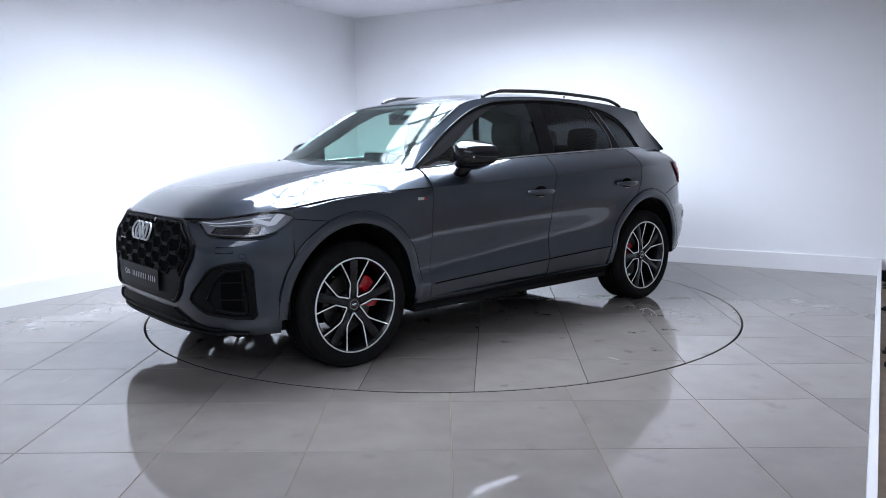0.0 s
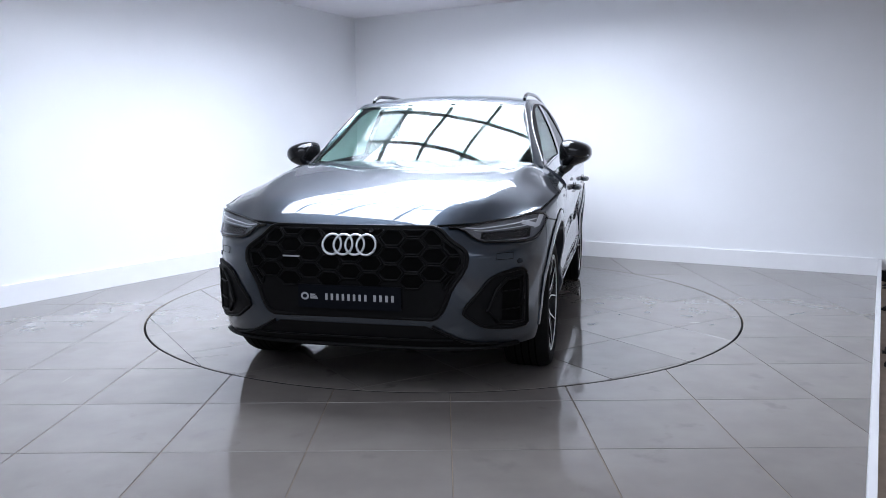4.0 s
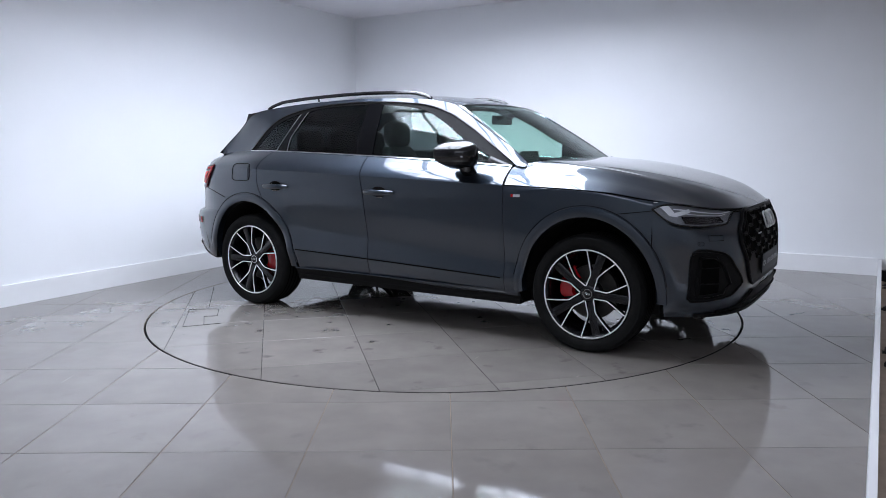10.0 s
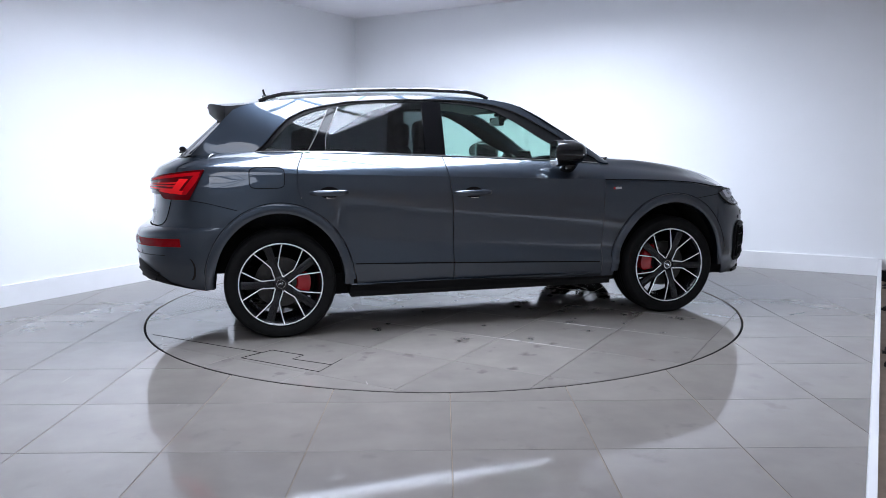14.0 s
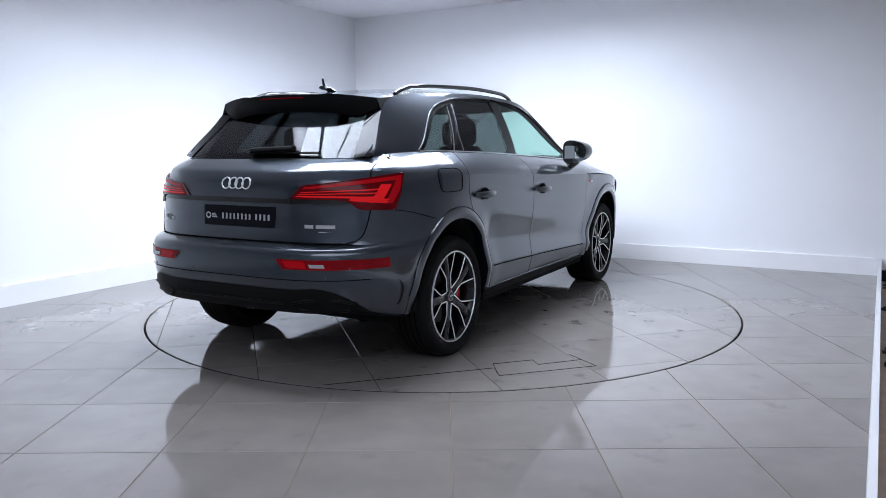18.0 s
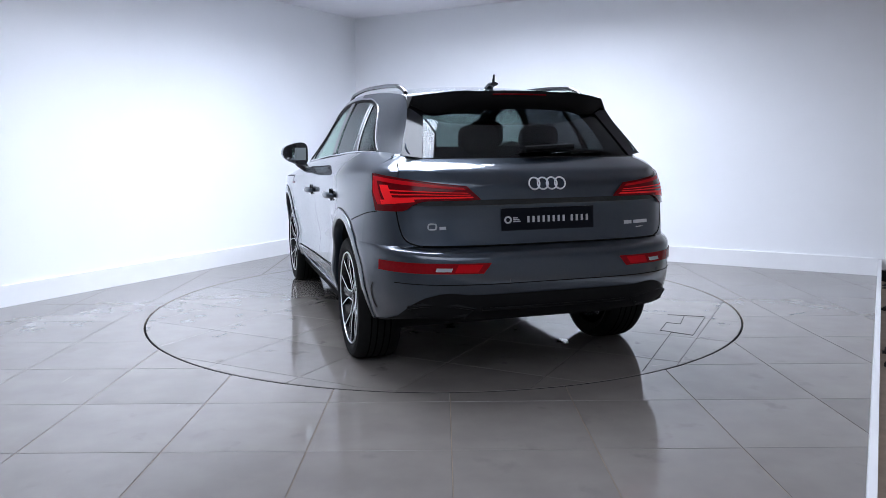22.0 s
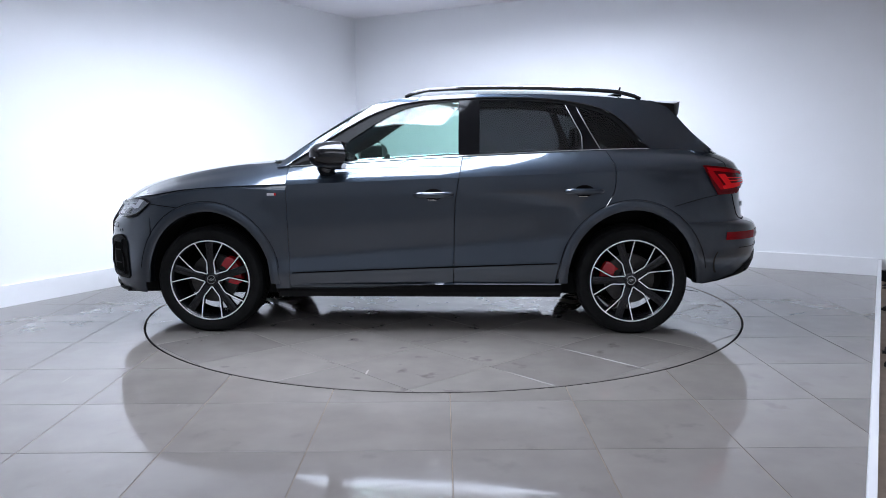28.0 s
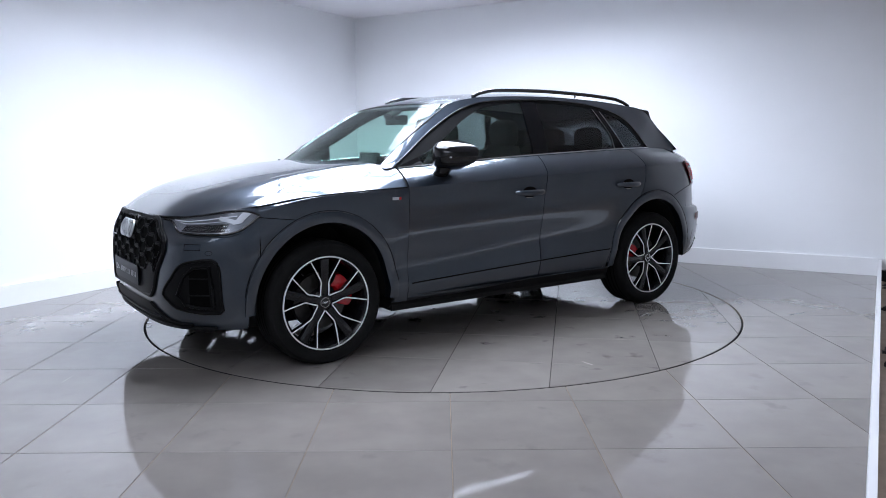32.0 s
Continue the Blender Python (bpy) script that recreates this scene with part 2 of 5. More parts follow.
def lathe(profile, n=48, axis="y", bm=None):
    """Turns a profile of (radius, along) about the axis y."""
    bm = bm or bmesh.new()
    rows = [[bm.verts.new((r * math.cos(2 * math.pi * k / n), a, r * math.sin(2 * math.pi * k / n))) for k in range(n)] for r, a in profile]
    for p, q in zip(rows, rows[1:]):
        for k in range(n):
            bm.faces.new([p[k], p[(k + 1) % n], q[(k + 1) % n], q[k]])
    return bm


def plate_of(poly, z_top, z_low, chamfer=0.0015, bm=None):
    """A slab with the outline poly (x, y), its top edge chamfered."""
    bm = bm or bmesh.new()
    c = sum((Vector(p) for p in poly), Vector((0, 0))) / len(poly)
    top = []
    for p in poly:
        p = Vector(p)
        d = c - p
        top.append(bm.verts.new((*(p + d.normalized() * min(chamfer * 1.4, d.length * 0.4)), z_top)))
    mid = [bm.verts.new((*p, z_top - chamfer)) for p in poly]
    low = [bm.verts.new((*p, z_low)) for p in poly]
    n = len(poly)
    bm.faces.new(top)
    for i in range(n):
        k = (i + 1) % n
        bm.faces.new([mid[i], mid[k], top[k], top[i]])
        bm.faces.new([low[i], low[k], mid[k], mid[i]])
    return bm


def half_plane(poly, n, d):
    """The part of poly where p . n <= d."""
    out = []
    for a, b in zip(poly, poly[1:] + poly[:1]):
        fa, fb = a[0] * n[0] + a[1] * n[1] - d, b[0] * n[0] + b[1] * n[1] - d
        if fa <= 0:
            out.append(a)
        if fa * fb < 0:
            s = fa / (fa - fb)
            out.append((a[0] + (b[0] - a[0]) * s, a[1] + (b[1] - a[1]) * s))
    return out


def ring_cut(poly, radius, inside):
    """The pieces of poly inside or outside a circle about the origin."""
    pts = []
    for a, b in zip(poly, poly[1:] + poly[:1]):
        m = max(2, int(math.dist(a, b) / 0.02))
        pts += [(a[0] + (b[0] - a[0]) * i / m, a[1] + (b[1] - a[1]) * i / m, i == 0) for i in range(m)]
    keep = [(math.hypot(p[0], p[1]) <= radius) == inside for p in pts]
    if all(keep):
        return [poly], False
    if not any(keep):
        return [], True
    n, out = len(pts), []
    for s in [i for i in range(n) if keep[i] and not keep[i - 1]]:
        run, i = [], s

        def cross(p, q):
            for _ in range(30):
                m = ((p[0] + q[0]) / 2, (p[1] + q[1]) / 2)
                p, q = (m, q) if (math.hypot(*m) <= radius) == inside else (p, m)
            return p
        run.append(cross(pts[s][:2], pts[s - 1][:2]))
        while keep[i % n]:
            if pts[i % n][2]:
                run.append(pts[i % n][:2])
            i += 1
        run.append(cross(pts[(i - 1) % n][:2], pts[i % n][:2]))
        a0, a1 = math.atan2(run[-1][1], run[-1][0]), math.atan2(run[0][1], run[0][0])
        dlt = (a1 - a0 + math.pi) % (2 * math.pi) - math.pi
        m = max(2, int(abs(dlt) * radius / 0.05))
        run += [(radius * math.cos(a0 + dlt * k / m), radius * math.sin(a0 + dlt * k / m)) for k in range(1, m)]
        out.append(run)
    return out, True


# ---- the room ----
def slab(name, lo, hi, material, label="", category="", kind="structure"):
    """A block of the setting in room axes: u, v, z from lo to hi."""
    bm = box(bmesh.new(), lo, hi)
    ob = new(name, finish(bm, name, material, smooth=False))
    ob.matrix_world = Matrix(((U.x, V.x, 0, 0), (U.y, V.y, 0, 0), (0, 0, 1, 0), (0, 0, 0, 1)))
    return tagged(ob, label, category, kind=kind)


U0, U1, V0, V1, V2 = -7.5, 2.97, -3.0, 3.03, 5.6
slab("wall_west", (U0 - 0.2, V0 - 0.2, -0.1), (U1 + 0.2, V0, 4.0), WALL, "plain white painted showroom wall", "wall")
slab("wall_north", (U1, V0, -0.1), (U1 + 0.2, V2 + 0.2, 4.0), WALL, "plain white painted showroom wall", "wall")
# two unseen walls added to close the room, greyed to hold down bounce
slab("wall_east", (U0 - 0.2, V2, -0.1), (U1, V2 + 0.2, 4.0), UNSEEN_WALL_GREY, "added unseen wall, grey to limit bounced light", "wall")
slab("wall_south", (U0 - 0.2, V0, -0.1), (U0, V2, 4.0), UNSEEN_WALL_GREY, "added unseen wall, grey to limit bounced light", "wall")
cut_u = sorted({U0, U1, *(q for sk in SKYLIGHTS_AND_FILL for q in sk[0])})
for ua, ub in zip(cut_u, cut_u[1:]):
    v_from = V0
    for sk in sorted((k for k in SKYLIGHTS_AND_FILL if k[0][0] <= ua and k[0][1] >= ub), key=lambda k: k[1]):
        slab("ceiling", (ua, v_from, CEIL), (ub, sk[1][0], CEIL + 0.1), CEILING, "pale lavender white ceiling panel beside the skylight", "ceiling")
        v_from = sk[1][1]
    slab("ceiling", (ua, v_from, CEIL), (ub, V2, CEIL + 0.1), CEILING, "pale lavender white ceiling panel beside the skylight", "ceiling")
slab("baseboard", (U0, V0, 0), (U1, V0 + 0.02, 0.172), TRIM, "white painted skirting board along the wall", "skirting")
slab("baseboard", (U1 - 0.02, V0 + 0.02, 0), (U1, V1 + 0.05, 0.165), TRIM, "white painted skirting board along the wall", "skirting")
slab("trim", (U0, V1 - 0.025, 0.0), (U1 - 0.02, V1 + 0.004, 0.15), TRIM, "white painted low upstand along the floor's edge", "upstand")
slab("ground", (U0, V1 + 0.004, -0.1), (U1, V2, -0.02), BEIGE, "beige bare chipboard floor behind the upstand", "floor")

# small dark leftovers on the bare floor behind the upstand
def scrap(u, v, long, wide, high, turn):
    bm = bmesh.new()
    box(bm, (-long / 2, -wide / 2, 0), (long / 2, wide / 2, high))
    box(bm, (-long / 3, -wide * 0.9, 0), (-long / 6, wide * 0.9, high * 0.6))
    ob = new("floor_clip", finish(bm, "floor_clip", BAR, bevel=0.004))
    ob.matrix_world = Matrix.Translation(room(u, v, -0.02)) @ pose(0, 0, 0, 0, 0, turn)
    tagged(ob, "small black clip lying on the bare chipboard floor", "clip", group="clips behind the upstand")


for u, v, long, wide, high, turn in ((2.85, 3.12, 0.20, 0.07, 0.10, 20), (2.55, 3.075, 0.05, 0.03, 0.012, 60), (2.40, 3.075, 0.05, 0.03, 0.012, 58),
                                     (1.40, 3.085, 0.07, 0.04, 0.03, 40), (0.05, 3.095, 0.07, 0.05, 0.03, 70), (-0.28, 3.10, 0.06, 0.04, 0.03, 10)):
    scrap(u, v, long, wide, high, turn)


# skylights and the added third fill: dark bars under the lamps
ROOM = Matrix(((U.x, V.x, 0, 0), (U.y, V.y, 0, 0), (0, 0, 1, 0), (0, 0, 0, 1)))


def skylight_frame(su, sv, bars_u, bars_v):
    sl = tagged(new("skylight"), "large white skylight with dark glazing bars (the third an added fill light)", "skylight", kind="structure")
    sl.matrix_world = ROOM
    for c in bars_u:
        part("glazing_bar", box(bmesh.new(), (c - 0.012, sv[0], CEIL + 0.03), (c + 0.012, sv[1], CEIL + 0.1)), BAR, sl, smooth=False)
    for c in bars_v:
        part("glazing_bar", box(bmesh.new(), (su[0], c - 0.012, CEIL + 0.035), (su[1], c + 0.012, CEIL + 0.095)), BAR, sl, smooth=False)
    rise = (su[1] - su[0]) / 2 * math.tan(radians(PITCH)) + 0.04
    for v_end in (sv[0] - 0.045, sv[1] + 0.005):
        bm = bmesh.new()
        rows = [[bm.verts.new((u_, v_end + d, z_)) for u_, z_ in ((su[0], CEIL + WELL), (su[1], CEIL + WELL), ((su[0] + su[1]) / 2, CEIL + WELL + rise))] for d in (0.0, 0.04)]
        bm.faces.new(rows[0]), bm.faces.new(rows[1][::-1])
        for k in range(3):
            bm.faces.new([rows[0][k], rows[1][k], rows[1][(k + 1) % 3], rows[0][(k + 1) % 3]])
        part("gable_end", bm, WALL, sl, smooth=False)


for sk in SKYLIGHTS_AND_FILL:
    skylight_frame(*sk)

# ---- the car: x forward, y to its left, z up, between the axles on the ground ----
N_F, N_R = 3.8, 3.9
AXLE, HUB_Z, TYRE_R = 1.41, 0.356, 0.362
nose_at = spline([(0.18, 0.94), (0.26, 1.01), (0.31, 1.045), (0.45, 1.065), (0.6, 1.063), (0.75, 1.045), (0.86, 1.00), (0.95, 0.94), (1.05, 0.85)])
tail_at = spline([(0.2, 0.95), (0.32, 1.06), (0.40, 1.12), (0.5, 1.145), (0.58, 1.155), (0.66, 1.153), (0.695, 1.147), (0.715, 1.132), (0.732, 1.098), (0.745, 1.056), (0.86, 1.045), (1.0, 1.037),
                  (1.06, 1.026), (1.10, 1.003), (1.12, 0.984), (1.14, 0.948), (1.16, 0.908), (1.18, 0.862), (1.2, 0.815), (1.3, 0.62)])
width_low = spline([(0.18, 0.84), (0.27, 0.900), (0.36, 0.914), (0.425, 0.918), (0.50, 0.920), (0.57, 0.922), (0.7, 0.929), (0.8, 0.933), (0.93, 0.940), (1.0, 0.939)])
hood_line = spline([(0.8, 1.005), (1.17, 0.993), (1.5, 0.972), (1.8, 0.928), (2.0, 0.92)])
belt_line = spline([(-2.2, 1.17), (-1.95, 1.188), (-1.75, 1.208), (-1.5, 1.215), (-0.3, 1.178), (0.8, 1.118), (1.1, 1.10)])
roof_edge = spline([(0.95, 1.13), (0.8, 1.238), (0.6, 1.372), (0.4, 1.490), (0.25, 1.545), (0.0, 1.578), (-0.5, 1.592), (-1.0, 1.580), (-1.45, 1.547), (-1.63, 1.520), (-1.80, 1.352), (-1.945, 1.196)])
roof_half = spline([(0.95, 0.745), (0.33, 0.605), (-0.5, 0.618), (-1.2, 0.600), (-1.63, 0.594), (-1.945, 0.704)])
glass_top = spline([(0.86, 1.118), (0.66, 1.19), (0.49, 1.275), (0.25, 1.425), (0.06, 1.508), (-0.23, 1.545), (-0.5, 1.552), (-0.87, 1.535), (-1.05, 1.505), (-1.18, 1.472), (-1.27, 1.430), (-1.37, 1.342), (-1.44, 1.266), (-1.495, 1.215)])
dlo_top = spline([(0.90, 1.113), (0.8, 1.172), (0.66, 1.262), (0.49, 1.368), (0.25, 1.488), (0.06, 1.538), (-0.23, 1.561), (-0.5, 1.566), (-0.87, 1.551), (-1.05, 1.525), (-1.18, 1.496), (-1.29, 1.450), (-1.40, 1.355), (-1.475, 1.268), (-1.525, 1.223), (-1.55, 1.214)])


def crease(x):
    return 1.03 - 0.036 * max(-1.8, min(0.9, x))


tail_taper = spline([(0.80, 0.0), (0.92, 0.018), (1.0, 0.034), (1.09, 0.058), (1.2, 0.062)])


def width(x, z):
    """Half the width of the body before it rounds off at nose and tail."""
    back = min(1.0, max(0.0, (-1.25 - x) / 0.55))
    thin = 1 - tail_taper(z) * back * back * (3 - 2 * back)
    c = crease(x)
    if z <= c:
        return width_low(z / c) * thin - (0.17 * max(0.0, 0.50 - z) if x < -1.2 else 0.0)      # the rear corners draw in towards the ground
    s = (z - c) / max(0.05, belt_line(x) - c)
    return thin * (0.939 - 0.055 * s - (0.078 + 0.052 * math.exp(-(((x + 1.72) / 0.42) ** 2))) * s * s)


def flank(x, z):
    """Half the body's width at a place along it and a height."""
    y = width(x, z)
    if x > 1.2:
        y *= max(0.0, 1 - ((x - 1.2) / nose_at(z)) ** N_F) ** (1 / N_F)
    elif x < -1.2:
        n = nr(z)
        y *= max(0.0, 1 - ((-1.2 - x) / tail_at(min(z, 1.15))) ** n) ** (1 / n)
    for ax in (AXLE, -AXLE):
        y += 0.008 * math.exp(-(((math.hypot(x - ax, z - 0.36) - 0.50) / 0.09) ** 2))
    return y - 0.012 * math.exp(-((x / 0.7) ** 2)) - scallop(x, z) - (0.17 * max(0.0, seam_z(x) - z) if abs(x) < 1.1 else 0.0)


def seam_z(x):
    """Height of the joint between the door skins and the sill panel."""
    return 0.441 - 0.0364 * x


def scallop(x, z):
    """The hollow along the doors: deepest on a rising crease, run out to the sill joint below and softly upwards."""
    zl = 0.568 - 0.079 * x
    run = min(1.0, max(0.0, (1.12 - abs(x)) / 0.16))
    run = run * run * (3 - 2 * run)
    if z < zl:
        d = max(0.0, (z - seam_z(x)) / (zl - seam_z(x)))
    else:
        d = max(0.0, 1 - (z - zl) / 0.24)
        d = d * d * (3 - 2 * d)
    return 0.021 * run * d


def nose_dent(y, z):
    """How far the nose draws back at the headlamps."""
    s = min(1.0, max(0.0, (z - 0.72) / 0.13))
    return 0.078 * s * s * (3 - 2 * s) * math.exp(-(((abs(y) - 0.68) / 0.16) ** 2))


def front(phi, z, off=0.0):
    """The front skin: phi in radians, 0 at the middle, positive to the car's left."""
    c, s = max(1e-6, math.cos(phi)), math.sin(phi)
    r = Vector((1.2 + nose_at(z) * c ** (2 / N_F), math.copysign(width(0.9, z) * abs(s) ** (2 / N_F), s), z))
    if abs(s) > 0.2:
        r.y = math.copysign(max(abs(r.y), 0) + 0.010 * math.exp(-(((math.hypot(r.x - AXLE, z - 0.36) - 0.50) / 0.09) ** 2)), s)
    r.x -= nose_dent(r.y, z)
    n = Vector((c ** (2 - 2 / N_F), math.copysign(abs(s) ** (2 - 2 / N_F), s), 0.15)).normalized()
    return r + n * off


def nr(z):
    """Squareness of the tail in plan, growing above the shoulder."""
    return N_R + 1.1 * min(1.0, max(0.0, (z - 1.10) / 0.08))


def rear(phi, z, off=0.0):
    c, s = max(1e-6, math.cos(phi)), math.sin(phi)
    r = Vector((-1.2 - tail_at(z) * c ** (2 / nr(z)), math.copysign(width(-1.8, z) * abs(s) ** (2 / nr(z)), s), z))
    if abs(s) > 0.2:
        r.y = math.copysign(abs(r.y) + 0.010 * math.exp(-(((math.hypot(r.x + AXLE, z - 0.36) - 0.50) / 0.09) ** 2)), s)
    n = Vector((-c ** (2 - 2 / N_R), math.copysign(abs(s) ** (2 - 2 / N_R), s), 0.1)).normalized()
    return r + n * off


def phi_y(y, z, n=N_F, x=0.9):
    n = nr(z) if x < 0 else n
    return math.copysign(math.asin(min(1, (abs(y) / width(x, z)) ** (n / 2))), y)


def phi_x(x, z, back=False):
    reach, n = (tail_at(z), nr(z)) if back else (nose_at(z), N_F)
    return math.acos(min(1, (max(0, abs(x) - 1.2) / reach) ** (n / 2)))


def cab(x, z):
    """The leaning side of the cabin between the belt line and the roof's edge."""
    zb, zr = belt_line(x), roof_edge(x)
    s = min(1.0, max(0.0, (z - zb) / max(0.02, zr - zb)))
    yb, yr = flank(x, zb), roof_half(x)
    return yb + (yr - yb) * (0.62 * s + 0.38 * s * s)


def arch(x, cx, a=0.455, b=0.505):
    d = (x - cx) / a
    return 0.36 + b * math.sqrt(1 - d * d) if abs(d) < 1 else -1.0


def arch_x(z, a=0.455, b=0.505):
    d = (z - 0.36) / b
    return a * math.sqrt(max(0.0, 1 - d * d)) if z > 0.36 else a


def lerp(a, b, s):
    return a + (b - a) * s


def both(make):
    """make(+1) and make(-1): the car's left and right."""
    return [make(1), make(-1)]


def build_car():
    car = tagged(new("car"), "dark grey metallic sport utility car with black trim on the turntable", "car")
    T = 0.008

    gate_half = spline([(0.745, 0.66), (0.752, 0.695), (0.765, 0.722), (0.80, 0.747), (0.89, 0.764), (0.94, 0.768), (1.10, 0.745), (1.2, 0.715)])

    # side panels
    def fender(sg):
        xs = sorted(set(steps(0.863, 1.797, 40) + [AXLE - 0.455 * math.cos(k * math.pi / 40) for k in range(0, 21)]))
        xs = [x for x in xs if 0.863 <= x <= 1.797]

        def fn(x, b):
            lo, hi = max(0.30, arch(x, AXLE)), hood_line(x)
            z = lerp(lo, hi, b)
            return (x, sg * (flank(x, z) - 0.012 * max(0, (b - 0.93) / 0.07) ** 2), z)
        return part("front_fender", sheet(fn, xs, steps(0, 1, 22), sg * T), PAINT, car)
    both(fender)

    b_gap = spline([(0.3, -0.238), (0.84, -0.25), (1.08, -0.285), (1.25, -0.31)])
    r_edge = spline([(0.3, -0.905), (0.42, -0.925), (0.6, -0.985), (0.74, -1.09), (0.86, -1.235), (1.0, -1.285), (1.08, -1.285), (1.25, -1.215)])

    def door(sg, name, f_edge, a_edge):
        rows = [(0, s) for s in steps(0, 1, 48)] + [(1, s) for s in steps(0, 1, 6)[1:]]

        def fn(a, b):
            k, s = b
            x = 0.3
            for _ in range(3):
                c, t = crease(x), belt_line(x) - 0.006
                z = lerp(0.322, c, s) if k == 0 else lerp(c, t, s)
                x = lerp(a_edge(z), f_edge(z), a)
            return (x, sg * flank(x, z), z)
        d = part(name, sheet(fn, steps(0, 1, 30), rows, sg * T), PAINT, car, angle=24)
        return d

    def doors(sg):
        fd = door(sg, "front_door", lambda z: 0.860, lambda z: b_gap(z) + 0.003)
        rd = door(sg, "rear_door", lambda z: b_gap(z) - 0.003, lambda z: r_edge(z) + 0.003)
        for d, x0, x1, z in ((fd, -0.235, 0.015, 0.925), (rd, -1.205, -0.965, 0.945)):
            # black oval on the door skin, standing for shade in the handle's hollow
            def cup(s, t, x0=x0, x1=x1, z=z):
                ang = 2 * math.pi * s
                x, zz = lerp(x0, x1, 0.50) + t * 0.064 * math.cos(ang), z + 0.006 + t * 0.038 * math.sin(ang)
                return (x, sg * (flank(x, zz) + 0.006), zz)
            part("handle_shade", sheet(cup, steps(0, 1, 24), [0.02, 0.5, 1.0]), GAP, d, "black oval for the shade behind the handle")
            y = flank((x0 + x1) / 2, z)
            pts = [(lerp(x0, x1, s), sg * (y + 0.006 + 0.036 * math.sin(math.pi * s) ** 0.45), z + 0.004) for s in steps(0, 1, 16)]
            part("door_handle", tube(pts, lambda s: 0.010 + 0.007 * math.sin(math.pi * s) ** 0.5, 10, squash=1.2), PAINT, d, "grey pull handle")
            pts = [(lerp(x0 + 0.012, x1 - 0.012, s), sg * (y + 0.012 + 0.036 * math.sin(math.pi * s) ** 0.45), z + 0.0005) for s in steps(0, 1, 12)]
            part("handle_insert", tube(pts, 0.0062, 8, squash=0.5), CHROME, d, "chrome strip on the handle")
            part("lock_cap", tube([(lerp(x0, x1, s), sg * (flank(x0, z - 0.03) + 0.006), z - 0.027) for s in (0.42, 0.5, 0.64)], 0.008, 8, squash=0.7), CHROME, d, "small chrome catch under the handle")
        # lower door strip and badge
        def strip(s, t, sg=sg):
            x = lerp(-0.92, 0.84, s)
            z = seam_z(x) + lerp(-0.004, 0.004, t)
            return (x, sg * (flank(x, z) + 0.005), z)
        part("door_seam", sheet(strip, steps(0, 1, 20), [0, 1]), GAP, fd)
        return fd, rd
    both(doors)

    def badge(sg):
        for k, (x0, x1, m, lab) in enumerate(((0.925, 0.938, RED, "small red badge mark"), (0.940, 0.985, LETTER, "small silver badge bar"))):
            def fn(s, t):
                x, z = lerp(x0, x1, s), lerp(0.930, 0.946, t)
                return (x, sg * (flank(x, z) + 0.006), z)
            part("fender_badge", sheet(fn, [0, 1], [0, 1], -sg * 0.004), m, car, lab)
    both(badge)

    def quarter(sg):
        bm = bmesh.new()

        def fn(a, b):
            k, s = b
            x = -1.5
            for _ in range(3):
                c, t = crease(x), belt_line(x)
                lo = max(0.741, arch(x, -AXLE))
                z = lerp(lo, c, s) if k == 0 else lerp(c, t, s)
                x = lerp(-1.83, r_edge(z) - 0.003, a)
            return (x, sg * flank(x, z), z)
        rows = [(0, s) for s in steps(0, 1, 12)] + [(1, s) for s in steps(0, 1, 6)[1:]]
        sheet(fn, steps(0, 1, 26), rows, sg * T, bm)

        def wedge(a, z):
            x = lerp(r_edge(z), -AXLE + arch_x(z), a) - 0.003
            return (x, sg * flank(x, z), z)
        sheet(lambda a, z: wedge(a, z), steps(0, 1, 4), steps(0.37, 0.80, 14), -sg * T, bm)

        def corner(a, t):
            z = lerp(0.741 if a < 0.9 else 0.746, lerp(belt_line(-1.83) + 0.002, 1.187, min(1.0, 1.6 * a)), t)
            p = lerp(phi_x(1.83, z, True), phi_y(gate_half(z) + 0.004, z, N_R, -1.8), a)
            r = rear(sg * p, z)
            return r
        sheet(corner, steps(0, 1, 12), steps(0, 1, 26), -sg * T, bm)
        q = part("quarter_panel", bm, PAINT, car, angle=24)
        joint_z = spline([(-1.96, 0.914), (-1.88, 0.902), (-1.78, 0.878), (-1.66, 0.846)])
        part("bumper_joint", tube([(x, sg * (flank(x, joint_z(x)) + 0.0012), joint_z(x)) for x in steps(-1.955, -1.665, 14)], 0.0022, 6), GAP, q)
        if sg < 0:
            def flap(s, t):
                x, z = lerp(-1.585, -1.365, s), lerp(0.985, 1.118, t)
                return (x, sg * (flank(x, z) + 0.0022), z)
            part("fuel_flap", sheet(lambda s, t: flap(lerp(0.08, 0.92, s), lerp(0.08, 0.92, t)), steps(0, 1, 8), steps(0, 1, 6), -sg * 0.0025), PAINT, q, "closed fuel filler flap")
            rim = []
            for k in steps(0, 2 * math.pi, 40)[:-1]:
                cs, sn = math.cos(k), math.sin(k)
                rim.append(Vector(flap(0.5 + 0.5 * math.copysign(abs(cs) ** 0.4, cs), 0.5 + 0.5 * math.copysign(abs(sn) ** 0.4, sn))))
            part("flap_gap", tube(rim, 0.0026, 6, closed=True), GAP, q)
        return q
    both(quarter)

    # wheel arch lips, liners and sills
    def arch_lip(sg, cx):
        rows = ((0.479, 0.529, -0.004), (0.476, 0.526, 0.006), (0.455, 0.503, 0.011), (0.43, 0.478, 0.012), (0.418, 0.465, 0.005), (0.412, 0.459, -0.05))
        angs = steps(-0.05, math.pi + 0.05, 48)

        def fn(k, j):
            a, b, off = rows[j]
            x, z = cx + a * math.cos(k), 0.36 + b * math.sin(k) * (1.0 if k > 0 else 0.9)
